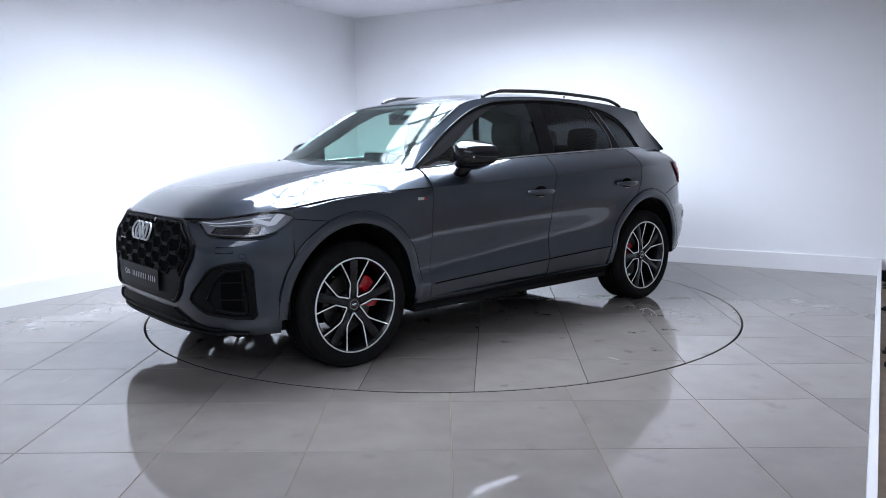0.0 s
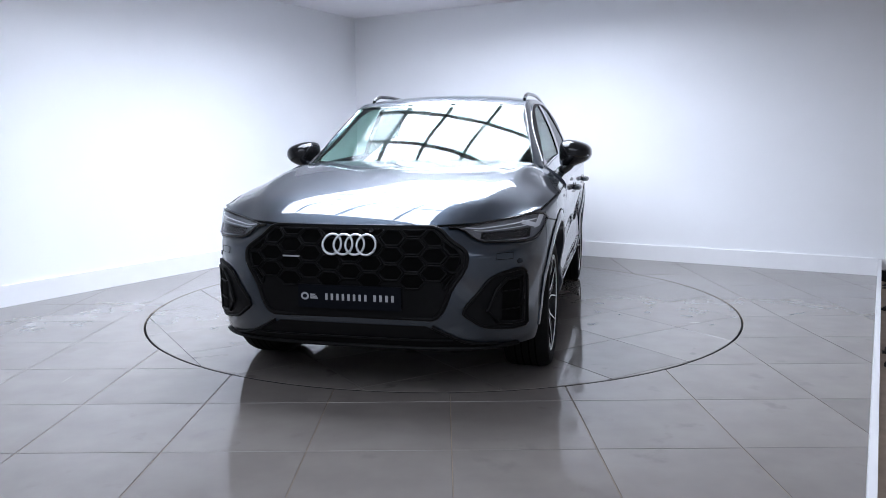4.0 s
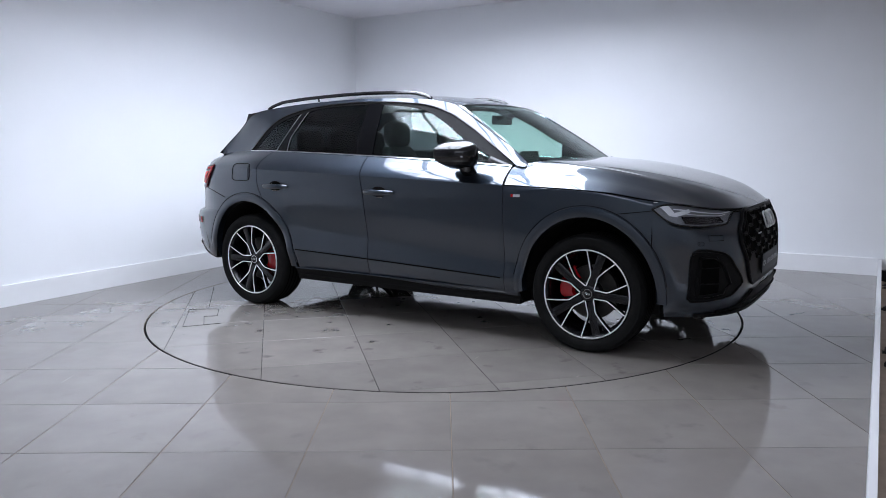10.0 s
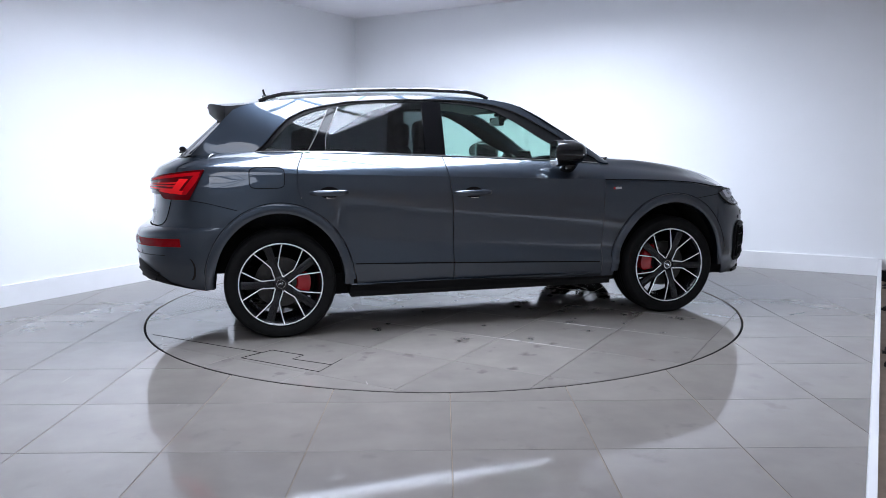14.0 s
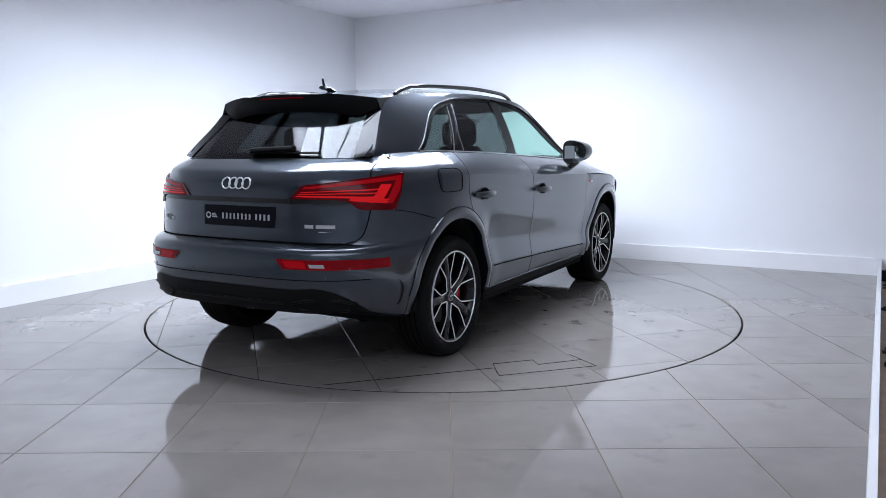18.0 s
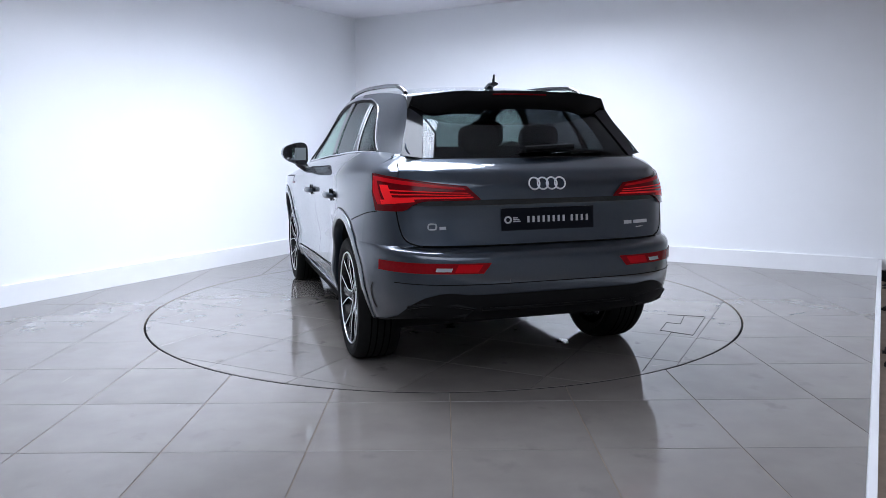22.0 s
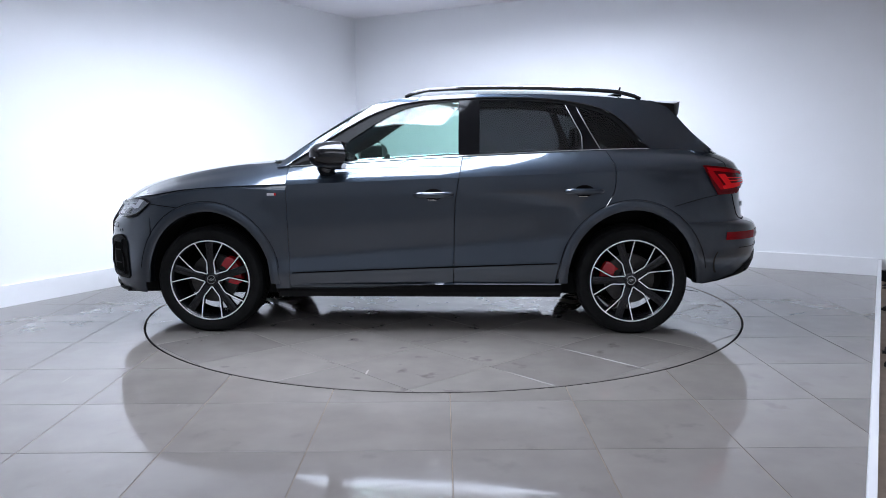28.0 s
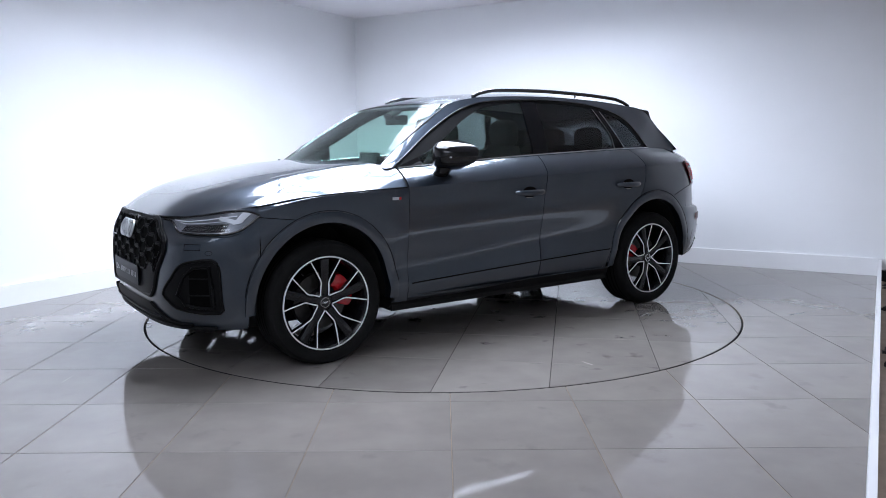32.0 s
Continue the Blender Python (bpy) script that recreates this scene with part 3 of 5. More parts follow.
            xo, zo = cx + 0.46 * math.cos(k), 0.36 + 0.51 * math.sin(k)
            return (x, sg * (flank(xo, zo) + off), z)
        part("wheel_arch_trim", sheet(fn, angs, range(len(rows))), PAINT, car)
        part("arch_seam", tube([Vector(fn(k, 0)) + Vector((0.004 * math.cos(k), sg * 0.006, 0.004 * math.sin(k))) for k in angs[3:-3]], 0.0017, 6), GAP, car)

        def liner(k, y):
            return (cx + 0.42 * math.cos(k), sg * y, 0.36 + 0.46 * math.sin(k))
        part("wheel_arch_liner", sheet(liner, steps(-0.04, math.pi + 0.04, 24), [0.45, 0.66, 0.895]), MATT_BLACK, car)
    for sg in (1, -1):
        arch_lip(sg, AXLE), arch_lip(sg, -AXLE)

    def sill(sg):
        prof = [(0.70, 0.230), (0.79, 0.234), (0.845, 0.250), (0.868, 0.280), (0.876, 0.310), (0.885, 0.330)]

        def fn(s, k):
            y, z = prof[k]
            x = lerp(-0.955, 0.965, s)
            lift = 0.030 * max(0.0, abs(s - 0.5) * 2 - 0.45) ** 1.5
            return (x, sg * y, z + lift * (1 if k < 3 else 0.5))
        part("side_skirt", sheet(fn, steps(0, 1, 24), range(len(prof))), SATIN_BLACK, car, "black sill below the doors")

        def strip(s, t):
            x = lerp(-0.95, 0.962, s)
            top, low = 0.330, 0.296 + 0.055 * max(0.0, min(1.0, (0.45 - x) / 1.2))
            z = lerp(low, top, t) if low < top else top - 0.002 * (1 - t)
            return (x, sg * (width(0, z) - 0.012 - 0.02 * (1 - t) ** 2), z)
        part("sill_panel", sheet(strip, steps(0, 1, 20), steps(0, 1, 4), sg * 0.006), PAINT, car, "grey lower sill panel")
    both(sill)

    # bonnet
    def zf(y):
        y = abs(y)
        return spline_zf(y)
    spline_zf = spline([(0, 0.872), (0.3, 0.872), (0.47, 0.874), (0.7, 0.900), (0.85, 0.925), (0.93, 0.930)])
    hood_c = spline([(1.0, 1.157), (1.3, 1.132), (1.6, 1.091), (1.9, 1.024), (2.05, 0.970), (2.12, 0.930), (2.17, 0.895), (2.2, 0.872)])

    def hood_pt(a, s):
        k = min(1.0, max(0.0, (abs(s) - 0.78) / 0.09))
        k = k * k * (3 - 2 * k)
        x_r = 0.955 + 0.09 * (1 - s * s) - k * (0.088 + 0.09 * (1 - s * s))
        xe = 1.80
        y_f = 0.872 * math.copysign(abs(s) ** 0.9, s)
        zz = zf(y_f)
        x_f = max(xe - 0.01, 1.2 + nose_at(zz) * max(0, 1 - (abs(y_f) / width(0.9, zz)) ** N_F) ** (1 / N_F) - nose_dent(y_f, zz))
        a2 = 1 - (1 - a) ** 1.25
        x = lerp(x_r, x_f, a2)
        xed = lerp(0.87, 1.80, a2)
        y_e = flank(xed, hood_line(xed)) - 0.014
        y_lin = y_e * math.copysign(abs(s) ** (1 - 0.1 * a2), s)
        y = lerp(y_lin, y_f, a2 ** 6)
        xc = lerp(1.05, 2.20, a2)
        ze, zc = hood_line(xed) + 0.001, hood_c(xc)
        z = ze + (zc - ze) * (1 - abs(s) ** lerp(8.5, 5.2, min(1, a2 * 1.25) ** 0.6))
        z += 0.015 * math.exp(-(((abs(s) - lerp(0.80, 0.66, a2)) / 0.06) ** 2)) * (1 - a2 ** 3) * min(1, 4 * a2 + 0.3)
        return Vector((x, y, z))
    part("bonnet", sheet(hood_pt, steps(0, 1, 36), steps(-1, 1, 56), -0.01), PAINT, car, angle=60)
    part("bonnet_seam", tube([Vector(hood_pt(1, s)) + Vector((0.002, 0, -0.008)) for s in steps(-0.97, 0.97, 50)], 0.005, 6), GAP, car)
    for sg in (1, -1):
        part("bonnet_seam", tube([Vector(hood_pt(a, sg)) + Vector((0, sg * 0.009, -0.004)) for a in steps(0, 0.97, 30)], 0.0026, 6), GAP, car)

    # front bumper skin
    def bump_f(a, b):
        z_lo = 0.265
        for_z = lerp(z_lo, 0.93, b)
        xs = max(1.803, AXLE + arch_x(for_z) + 0.003)
        pm = phi_x(xs, for_z)
        p = pm * a
        r = front(p, for_z)
        top = zf(r.y) - 0.006
        z = lerp(z_lo, top, b)
        xs = max(1.803, AXLE + arch_x(z) + 0.003)
        return front(phi_x(xs, z) * a, z)
    fb = part("front_bumper", sheet(bump_f, [math.copysign(abs(s) ** 0.7, s) for s in steps(-1, 1, 80)], steps(0, 1, 40), -T), PAINT, car)

    def rows_patch(name, lo, hi, inner, outer, off, material, parent, label="", sg=1, nz=10, ns=14, thick=0.0, surf=front, nn=N_F, wx=0.9):
        def fn(s, t):
            z = lerp(lo, hi, t)
            y = lerp(inner(z), outer(z), s)
            return surf(sg * phi_y(y, z, nn, wx) if y >= 0 else -sg * phi_y(-y, z, nn, wx), z, off)
        return part(name, sheet(fn, steps(0, 1, ns), steps(0, 1, nz), thick), material, parent, label)

    # grille
    g_half = spline([(0.425, 0.405), (0.432, 0.425), (0.57, 0.497), (0.705, 0.567), (0.735, 0.566), (0.80, 0.487), (0.857, 0.418), (0.862, 0.40)])
    grille = rows_patch("grille", 0.425, 0.862, lambda z: -g_half(z), lambda z: g_half(z), 0.004, SATIN_BLACK, car, "large black honeycomb grille", nz=24, ns=40)
    def hexagon(yc, zc0, w, h):
        cell = [(yc + dy * w, zc0 + dz * h) for dy, dz in ((-0.52, 1), (0.52, 1), (1, 0), (0.52, -1), (-0.52, -1), (-1, 0))]
        cell = [(y, min(0.846, max(0.572, z))) for y, z in cell]
        return [(math.copysign(min(abs(y), g_half(z) - 0.030), y), z) for y, z in cell]

    for c in range(-5, 6):
        for r in range(-1, 5):
            yc, zc0 = c * 0.104, 0.606 + r * 0.082 - (0.041 if c % 2 == 0 else 0.0)
            rim_ = hexagon(yc, zc0, 0.062, 0.036)
            zz, yy = [z for y, z in rim_], [y for y, z in rim_]
            if max(zz) - min(zz) < 0.030 or max(yy) - min(yy) < 0.045:
                continue
            part("grille_cell", tube([front(phi_y(y, z), z, 0.008) for y, z in rim_], 0.0062, 6, closed=True), SATIN_BLACK, grille, "black honeycomb cell")
            # flat black hexagon over the grille sheet, painting the shade inside the cell
            hole_shade = bmesh.new()
            hole_shade.faces.new([hole_shade.verts.new(front(phi_y(y, z), z, 0.006)) for y, z in hexagon(yc, zc0, 0.054, 0.029)])
            part("cell_shade", hole_shade, GAP, grille, "flat black patch for the shade in a grille cell")
    edge = [front(phi_y(sg * g_half(z), z), z, 0.004) for sg, zs in ((1, steps(0.425, 0.862, 40)), (-1, steps(0.862, 0.425, 40))) for z in zs]
    part("grille_frame", tube(edge, 0.011, 8, closed=True), SATIN_BLACK, grille, "satin black grille surround")
    brow = [front(phi_y(y, 0.868), 0.868, 0.004) for y in steps(-0.42, 0.42, 30)]
    part("grille_brow", tube(brow, 0.004, 6), PAINT, grille, "grey lip over the grille")

    def rings(surf, z0, y0, r, gap, tr, off, nn, wx, parent, sy):
        for i in range(4):
            yc = y0 + (i - 1.5) * gap
            pts = [surf(phi_y(yc + r * math.cos(k), z0 + r * math.sin(k), nn, wx), z0 + r * math.sin(k), off + 0.003 * (i % 2)) for k in steps(0, 2 * math.pi, 36)[:-1]]
            part("emblem_ring", tube(pts, tr, 8, closed=True), EMBLEM, parent, "plain silver ring")
    rings(front, 0.775, 0.0, 0.0475, 0.0585, 0.0060, 0.026, N_F, 0.9, grille, 1)

    def number_plate(surf, lo, hi, off, nn, wx, half=0.262):
        pl = rows_patch("number_plate", lo, hi, lambda z: -half, lambda z: half, off, PLATE, car, "dark slate show plate with pale lettering bars", nz=3, ns=20, thick=0.006 if surf is rear else -0.006, surf=surf, nn=nn, wx=wx)
        zm, hgt = (lo + hi) / 2, (hi - lo)
        side = 1 if surf is rear else -1

        def dab(y0, y1, z0, z1):
            def fn(s, t):
                y, z = side * -lerp(y0, y1, s), lerp(z0, z1, t)
                return surf(phi_y(y, z, nn, wx), z, off + 0.0025)
            part("lettering", sheet(fn, steps(0, 1, 3), [0, 1]), LETTER, pl)
        # emblem disc, two dashes and two words as plain bars
        def disc(s, t):
            y, z = side * (0.226 + t * 0.021 * math.cos(2 * math.pi * s)), zm + t * 0.019 * math.sin(2 * math.pi * s)
            return surf(phi_y(y, z, nn, wx), z, off + 0.0025)
        part("lettering", sheet(disc, steps(0, 1, 20), [0.55, 1.0]), LETTER, pl)
        for y0, y1, dz_ in ((-0.198, -0.172, 0.009), (-0.198, -0.164, 0.0), (-0.198, -0.158, -0.009)):
            dab(y0, y1, zm + dz_ - 0.003, zm + dz_ + 0.003)
        for y0, y1, n in ((-0.128, 0.100, 8), (0.118, 0.236, 4)):
            for k in range(n):
                w = (y1 - y0) / n
                dab(y0 + k * w + 0.008, y0 + (k + 1) * w - 0.008, zm - 0.016, zm + 0.016)
        return pl
    number_plate(front, 0.462, 0.578, 0.022, N_F, 0.9)
    part("camera_lens", tube([front(phi_y(0.10, 0.845), 0.845, 0.0), front(phi_y(0.10, 0.845), 0.845, 0.014)], 0.012, 12), GLOSS_BLACK, grille, "small black parking camera")
    rows_patch("model_badge", 0.71, 0.718, lambda z: -0.345, lambda z: -0.255, 0.022, LETTER, grille, "small silver badge bar", nz=1, ns=4)

    # corner intakes, lower lip and lamps
    def front_corner(sg):
        inn = spline([(0.360, 0.775), (0.384, 0.645), (0.42, 0.592), (0.452, 0.553), (0.47, 0.558), (0.55, 0.622), (0.622, 0.685), (0.640, 0.73), (0.652, 0.785)])
        out = spline([(0.360, 0.815), (0.375, 0.825), (0.60, 0.826), (0.64, 0.822), (0.652, 0.808)])
        it = rows_patch("air_intake", 0.360, 0.652, inn, out, 0.004, SATIN_BLACK, fb, "black corner air intake", sg, nz=28, ns=18)
        fr = [front(sg * phi_y(inn(z), z), z, 0.005) for z in steps(0.361, 0.651, 26)] + [front(sg * phi_y(out(z), z), z, 0.005) for z in steps(0.651, 0.361, 16)]
        part("intake_frame", tube(fr, 0.008, 8, closed=True), SATIN_BLACK, it, "black intake surround")
        fr = [front(sg * phi_y(y, z), z, 0.010) for y, z in ((0.700, 0.405), (0.66, 0.46), (0.70, 0.56), (0.745, 0.610), (0.804, 0.618), (0.807, 0.50), (0.804, 0.388), (0.76, 0.392))]
        part("intake_vane", tube(fr, 0.009, 8, closed=True), SATIN_BLACK, it, "black inner duct edge")
        # no real depth here: a black patch paints the duct's shade
        rows_patch("intake_duct", 0.40, 0.60, lambda z: 0.722 + 0.02 * (z - 0.4), lambda z: 0.795, 0.007, GAP, it, "flat black patch for the shade in the duct", sg, nz=6, ns=8)
        for z in (0.46, 0.55):
            part("intake_slat", tube([front(sg * phi_y(lerp(0.722, 0.795, s), z), z, 0.009) for s in steps(0, 1, 6)], 0.004, 6), SATIN_BLACK, it)
        rows_patch("washer_cover", 0.705, 0.735, lambda z: 0.70, lambda z: 0.77, 0.002, PAINT, fb, "headlamp washer cover", sg, nz=3, ns=5)
        rim = [front(sg * phi_y(y, z), z, 0.003) for y, z in ((0.70, 0.705), (0.77, 0.705), (0.77, 0.735), (0.70, 0.735))]
        part("washer_seam", tube(rim, 0.0018, 5, closed=True), GAP, fb)
        part("fender_seam", tube([(x, sg * (flank(x, z) + 0.001), z) for x, z in ((1.812, 0.876), (1.75, 0.868), (1.70, 0.862), (1.65, 0.856), (1.60, 0.850))], 0.0022, 5), GAP, fb)
        for y, z in ((0.50, 0.575), (0.80, 0.69)):
            part("parking_sensor", tube([front(sg * phi_y(y, z), z, 0.0), front(sg * phi_y(y, z), z, 0.003)], 0.011, 12), PAINT, fb)
            part("sensor_ring", tube([front(sg * phi_y(y + 0.0115 * math.cos(k), z + 0.0115 * math.sin(k)), z + 0.0115 * math.sin(k), 0.002) for k in steps(0, 2 * math.pi, 14)[:-1]], 0.0012, 5, closed=True), GAP, fb)
        # headlamp
        lo_c = spline([(0.0, 0.866), (0.08, 0.846), (0.2, 0.796), (0.27, 0.788), (0.6, 0.785), (0.8, 0.792), (0.9, 0.815), (1.0, 0.880)])

        def lamp_fn(off, pad=0.0):
            def fn(s, t):
                zt = 0.90
                p0, p1 = phi_y(0.475 + pad, 0.86), phi_x(1.812 + pad, 0.87)
                p = lerp(p0, p1, s)
                top = zf(front(p, zt).y) - 0.016 - pad - 0.028 * max(0, (s - 0.8) / 0.2) ** 2
                z = lerp(min(lo_c(s) + pad, top - 0.002), top, t)
                return front(sg * p, z, off)
            return fn
        hl = part("headlight", sheet(lamp_fn(0.003), steps(0, 1, 28), steps(0, 1, 8)), LAMP_DARK, car, "dark slim headlight with clear lens")
        part("lens", sheet(lamp_fn(0.016), steps(0, 1, 28), steps(0, 1, 8)), LENS, hl, "clear polycarbonate lens")
        L = lamp_fn(0.010)
        edge = [L(s, 0) for s in steps(0, 1, 20)] + [L(1, t) for t in (0.33, 0.66)] + [L(s, 1) for s in steps(1, 0, 20)] + [L(0, 0.5)]
        part("lamp_frame", tube(edge, 0.006, 6, closed=True), GLOSS_BLACK, hl)
        part("light_guide", tube([L(s, lerp(0.66, 0.80, s)) for s in steps(0.10, 0.80, 16)], 0.0045, 8, squash=0.8), LAMP_WHITE, hl, "white daytime light strip")
        part("light_guide", tube([L(s, lerp(0.52, 0.60, s)) for s in steps(0.16, 0.66, 14)], 0.003, 8, squash=0.8), LAMP_WHITE, hl, "thin white light strip")
        K, L0 = lamp_fn(0.011), lamp_fn(0.0065)
        part("light_guide", sheet(lambda s, t: K(lerp(0.78, 0.87, s) + 0.06 * t, lerp(0.40, 0.94, t)), steps(0, 1, 6), steps(0, 1, 4)), LAMP_WHITE, hl, "white upright corner light")
        part("light_guide", sheet(lambda s, t: K(lerp(0.60, 0.80, s), lerp(0.42, 0.60, t) + 0.24 * (1 - s)), steps(0, 1, 6), steps(0, 1, 2)), LAMP_WHITE, hl, "white slanted corner light")
        part("reflector_bowl", sheet(lambda s, t: L0(lerp(0.22, 0.74, s), lerp(0.10, 0.46, t)), steps(0, 1, 12), [0, 0.5, 1]), GLOSS_BLACK, hl, "smoked lower lamp bowl")
        ledge = lamp_fn(0.004, 0.0)
        part("lamp_ledge", tube([Vector(ledge(s, 0)) + Vector((0, 0, -0.012)) for s in steps(0.16, 0.9, 16)], 0.008, 6, squash=0.8), PAINT, fb, "grey crease under the headlight")
        # winglet beside the lower opening
        part("lip_fin", tube([front(sg * phi_y(y, z), z, 0.006) for y, z in ((0.405, 0.386), (0.45, 0.362), (0.51, 0.330), (0.56, 0.308), (0.62, 0.296), (0.70, 0.290))], 0.010, 8, squash=0.8), SATIN_BLACK, fb, "black winglet beside the lower opening")
    both(front_corner)
    low_half = spline([(0.266, 0.70), (0.285, 0.66), (0.302, 0.605), (0.335, 0.50), (0.375, 0.41), (0.390, 0.375)])
    rows_patch("lower_grille", 0.266, 0.390, lambda z: -low_half(z), lambda z: low_half(z), 0.003, SATIN_BLACK, fb, "black lower air opening", nz=8, ns=30)
    part("splitter", tube([front(p, 0.272, 0.006) for p in steps(-phi_y(0.78, 0.272), phi_y(0.78, 0.272), 40)], 0.016, 8, squash=0.7), SATIN_BLACK, fb, "black front splitter")
    part("lower_blade", tube([front(phi_y(y, 0.318), 0.318, 0.008) for y in steps(-0.50, 0.50, 24)], 0.008, 6, squash=0.6), SATIN_BLACK, fb)

    # rear: bumper, tailgate, lamps
    def rise(a):
        return 0.055 * min(1.0, max(0.0, (1 - abs(a)) / 0.45))

    def bump_r(a, z):
        z += rise(a) * max(0.0, (0.56 - z) / 0.23)
        xs = AXLE + arch_x(z) + 0.003
        return rear(phi_x(xs, z, True) * a, z)
    zs_r = steps(0.33, 0.56, 10) + [0.575, 0.60, 0.62, 0.64, 0.66, 0.68, 0.695, 0.705, 0.715, 0.722, 0.73, 0.742]
    rb = part("rear_bumper", sheet(bump_r, [math.copysign(abs(s) ** 0.7, s) for s in steps(-1, 1, 80)], zs_r, T), PAINT, car, angle=50)

    def gate(s, t):
        z = lerp(0.748, 1.186, t)
        y = gate_half(z) * s
        r = rear(phi_y(y, z, N_R, -1.8), z)
        side = max(0.0, 1 - (abs(s) / 0.97) ** 8)
        over = 1 / (1 + math.exp((z - 0.955) / 0.004)) * min(1.0, max(0.0, (z - 0.755) / 0.13))
        return (r.x + 0.013 * over * side, r.y, r.z)
    zs_g = sorted(steps(0, 1, 40) + [(q - 0.748) / 0.438 for q in (0.942, 0.948, 0.952, 0.956, 0.96, 0.965, 0.97)])
    tg = part("tailgate", sheet(gate, steps(-1, 1, 44), zs_g, T), PAINT, car, angle=60)
    for sg in (1, -1):
        part("tailgate_seam", tube([rear(sg * phi_y(gate_half(z) + 0.003, z, N_R, -1.8), z, 0.0) for z in steps(0.747, 0.925, 16)], 0.0035, 6), GAP, tg)
    rows_patch("tailgate_strip", 0.950, 0.976, lambda z: -0.70, lambda z: 0.70, 0.003, GLOSS_BLACK, tg, "gloss black strip between the tail lamps", nz=4, ns=40, surf=rear, nn=N_R, wx=-1.8)
    part("tailgate_seam", tube([rear(phi_y(y, 0.745, N_R, -1.8), 0.745, 0.001) for y in steps(-0.66, 0.66, 40)], 0.005, 6), GAP, tg)
    rings(rear, 1.052, 0.008, 0.0295, 0.0485, 0.0042, 0.007, N_R, -1.8, tg, -1)
    number_plate(rear, 0.812, 0.930, -0.006, N_R, -1.8)
    part("model_badge", tube([rear(phi_y(0.614 + 0.019 * math.copysign(abs(math.cos(k)) ** 0.5, math.cos(k)), 0.844, N_R, -1.8), 0.844 + 0.014 * math.copysign(abs(math.sin(k)) ** 0.5, math.sin(k)), -0.001)
                              for k in steps(0, 2 * math.pi, 24)[:-1]], 0.0042, 6, closed=True), LETTER, tg, "silver oblong badge ring")
    for y0, y1, z0, z1 in ((0.548, 0.580, 0.830, 0.845), (-0.505, -0.455, 0.824, 0.842), (-0.622, -0.520, 0.824, 0.842), (-0.622, -0.536, 0.803, 0.807)):
        rows_patch("model_badge", z0, z1, lambda z: y0, lambda z: y1, -0.004, LETTER, tg, "silver badge bar", nz=1, ns=4, thick=0.003, surf=rear, nn=N_R, wx=-1.8)
    for y in (-0.62, 0.62, -0.25, 0.25):
        part("parking_sensor", tube([rear(phi_y(y, 0.58, N_R, -1.8), 0.58, 0.0), rear(phi_y(y, 0.58, N_R, -1.8), 0.58, 0.003)], 0.011, 12), PAINT, rb)

    def tail(sg):
        low = spline([(0.0, 0.977), (0.4, 0.974), (0.52, 0.960), (0.64, 0.922), (1.0, 0.918)])
        top = spline([(0.0, 1.044), (0.35, 1.068), (0.7, 1.090), (1.0, 1.106)])

        def fn_at(off, pad=0.0):
            def fn(s, t):
                p = lerp(phi_y(0.405 + pad, 1.0, N_R, -1.8), phi_x(1.93 + pad, 1.0, True), s)
                z = lerp(low(s) + pad, top(s) - pad, t)
                q = lerp(phi_y(0.374 + 0.067 * t + pad, z, N_R, -1.8), phi_x(1.905 + pad - 0.10 * (t - 0.5), z, True), s)
                return rear(sg * q, z, off)
            return fn
        F = fn_at(0.010)
        tl = part("tail_light", sheet(F, steps(0, 1, 30), steps(0, 1, 8)), TAIL_DARK, car, "red wraparound tail light")
        G = fn_at(0.013, 0.006)

        def on_lens(s, z):
            """A place on the lens at a share of its length and a height."""
            t = min(0.97, max(0.03, (z - low(s)) / (top(s) - low(s))))
            return G(s, t)

        def band(z0, z1, s0, s1, m, lab):
            part("lamp_bar", sheet(lambda s, t: on_lens(lerp(s0, s1, s), lerp(z0(lerp(s0, s1, s)), z1(lerp(s0, s1, s)), t)), steps(0, 1, 24), [0, 0.5, 1]), m, tl, lab)
        band(lambda s: lerp(1.028, 1.078, s), lambda s: top(s) - 0.003, 0.02, 0.98, TAIL_RED, "red lamp band")
        for zi, zo, w in ((1.010, 1.030, 0.0022), (0.998, 1.006, 0.0022), (0.985, 0.978, 0.0045)):
            band(lambda s: lerp(zi, zo, s) - w - 0.002 * s, lambda s: lerp(zi, zo, s) + w + 0.003 * s, 0.03, 0.76, TAIL_BRIGHT, "bright red light line")
        band(lambda s: lerp(0.962, 0.945, (s - 0.52) / 0.4), lambda s: lerp(0.984, 0.970, (s - 0.52) / 0.4), 0.52, 0.90, TAIL_BRIGHT, "bright red lower lamp bar")
        for s0, s1, z0, z1, m, lab in ((0.735, 0.855, 0.952, 1.052, TAIL_BRIGHT, "bright red upright light bar"), (0.895, 0.985, 0.945, 1.075, TAIL_RED, "red outer lamp field")):
            def upright(a, t):
                lean = 0.06 * t
                return on_lens(min(0.99, lerp(s0, s1, a) - 0.03 + lean), lerp(z0, z1, t))
            part("lamp_bar", sheet(upright, steps(0, 1, 4), steps(0, 1, 8)), m, tl, lab)
        part("lamp_frame", tube([F(s, 0) for s in steps(0, 1, 20)] + [F(1, 0.5)] + [F(s, 1) for s in steps(1, 0, 20)], 0.0025, 6, closed=True), TAIL_DARK, tl)
        # reflector strip with its clear lamp
        rin = spline([(0.620, 0.398), (0.672, 0.355)])

        def ref(off, s0, s1, t0=0.0, t1=1.0):
            def fn(s, t):
                z = lerp(0.620, 0.672, lerp(t0, t1, t))
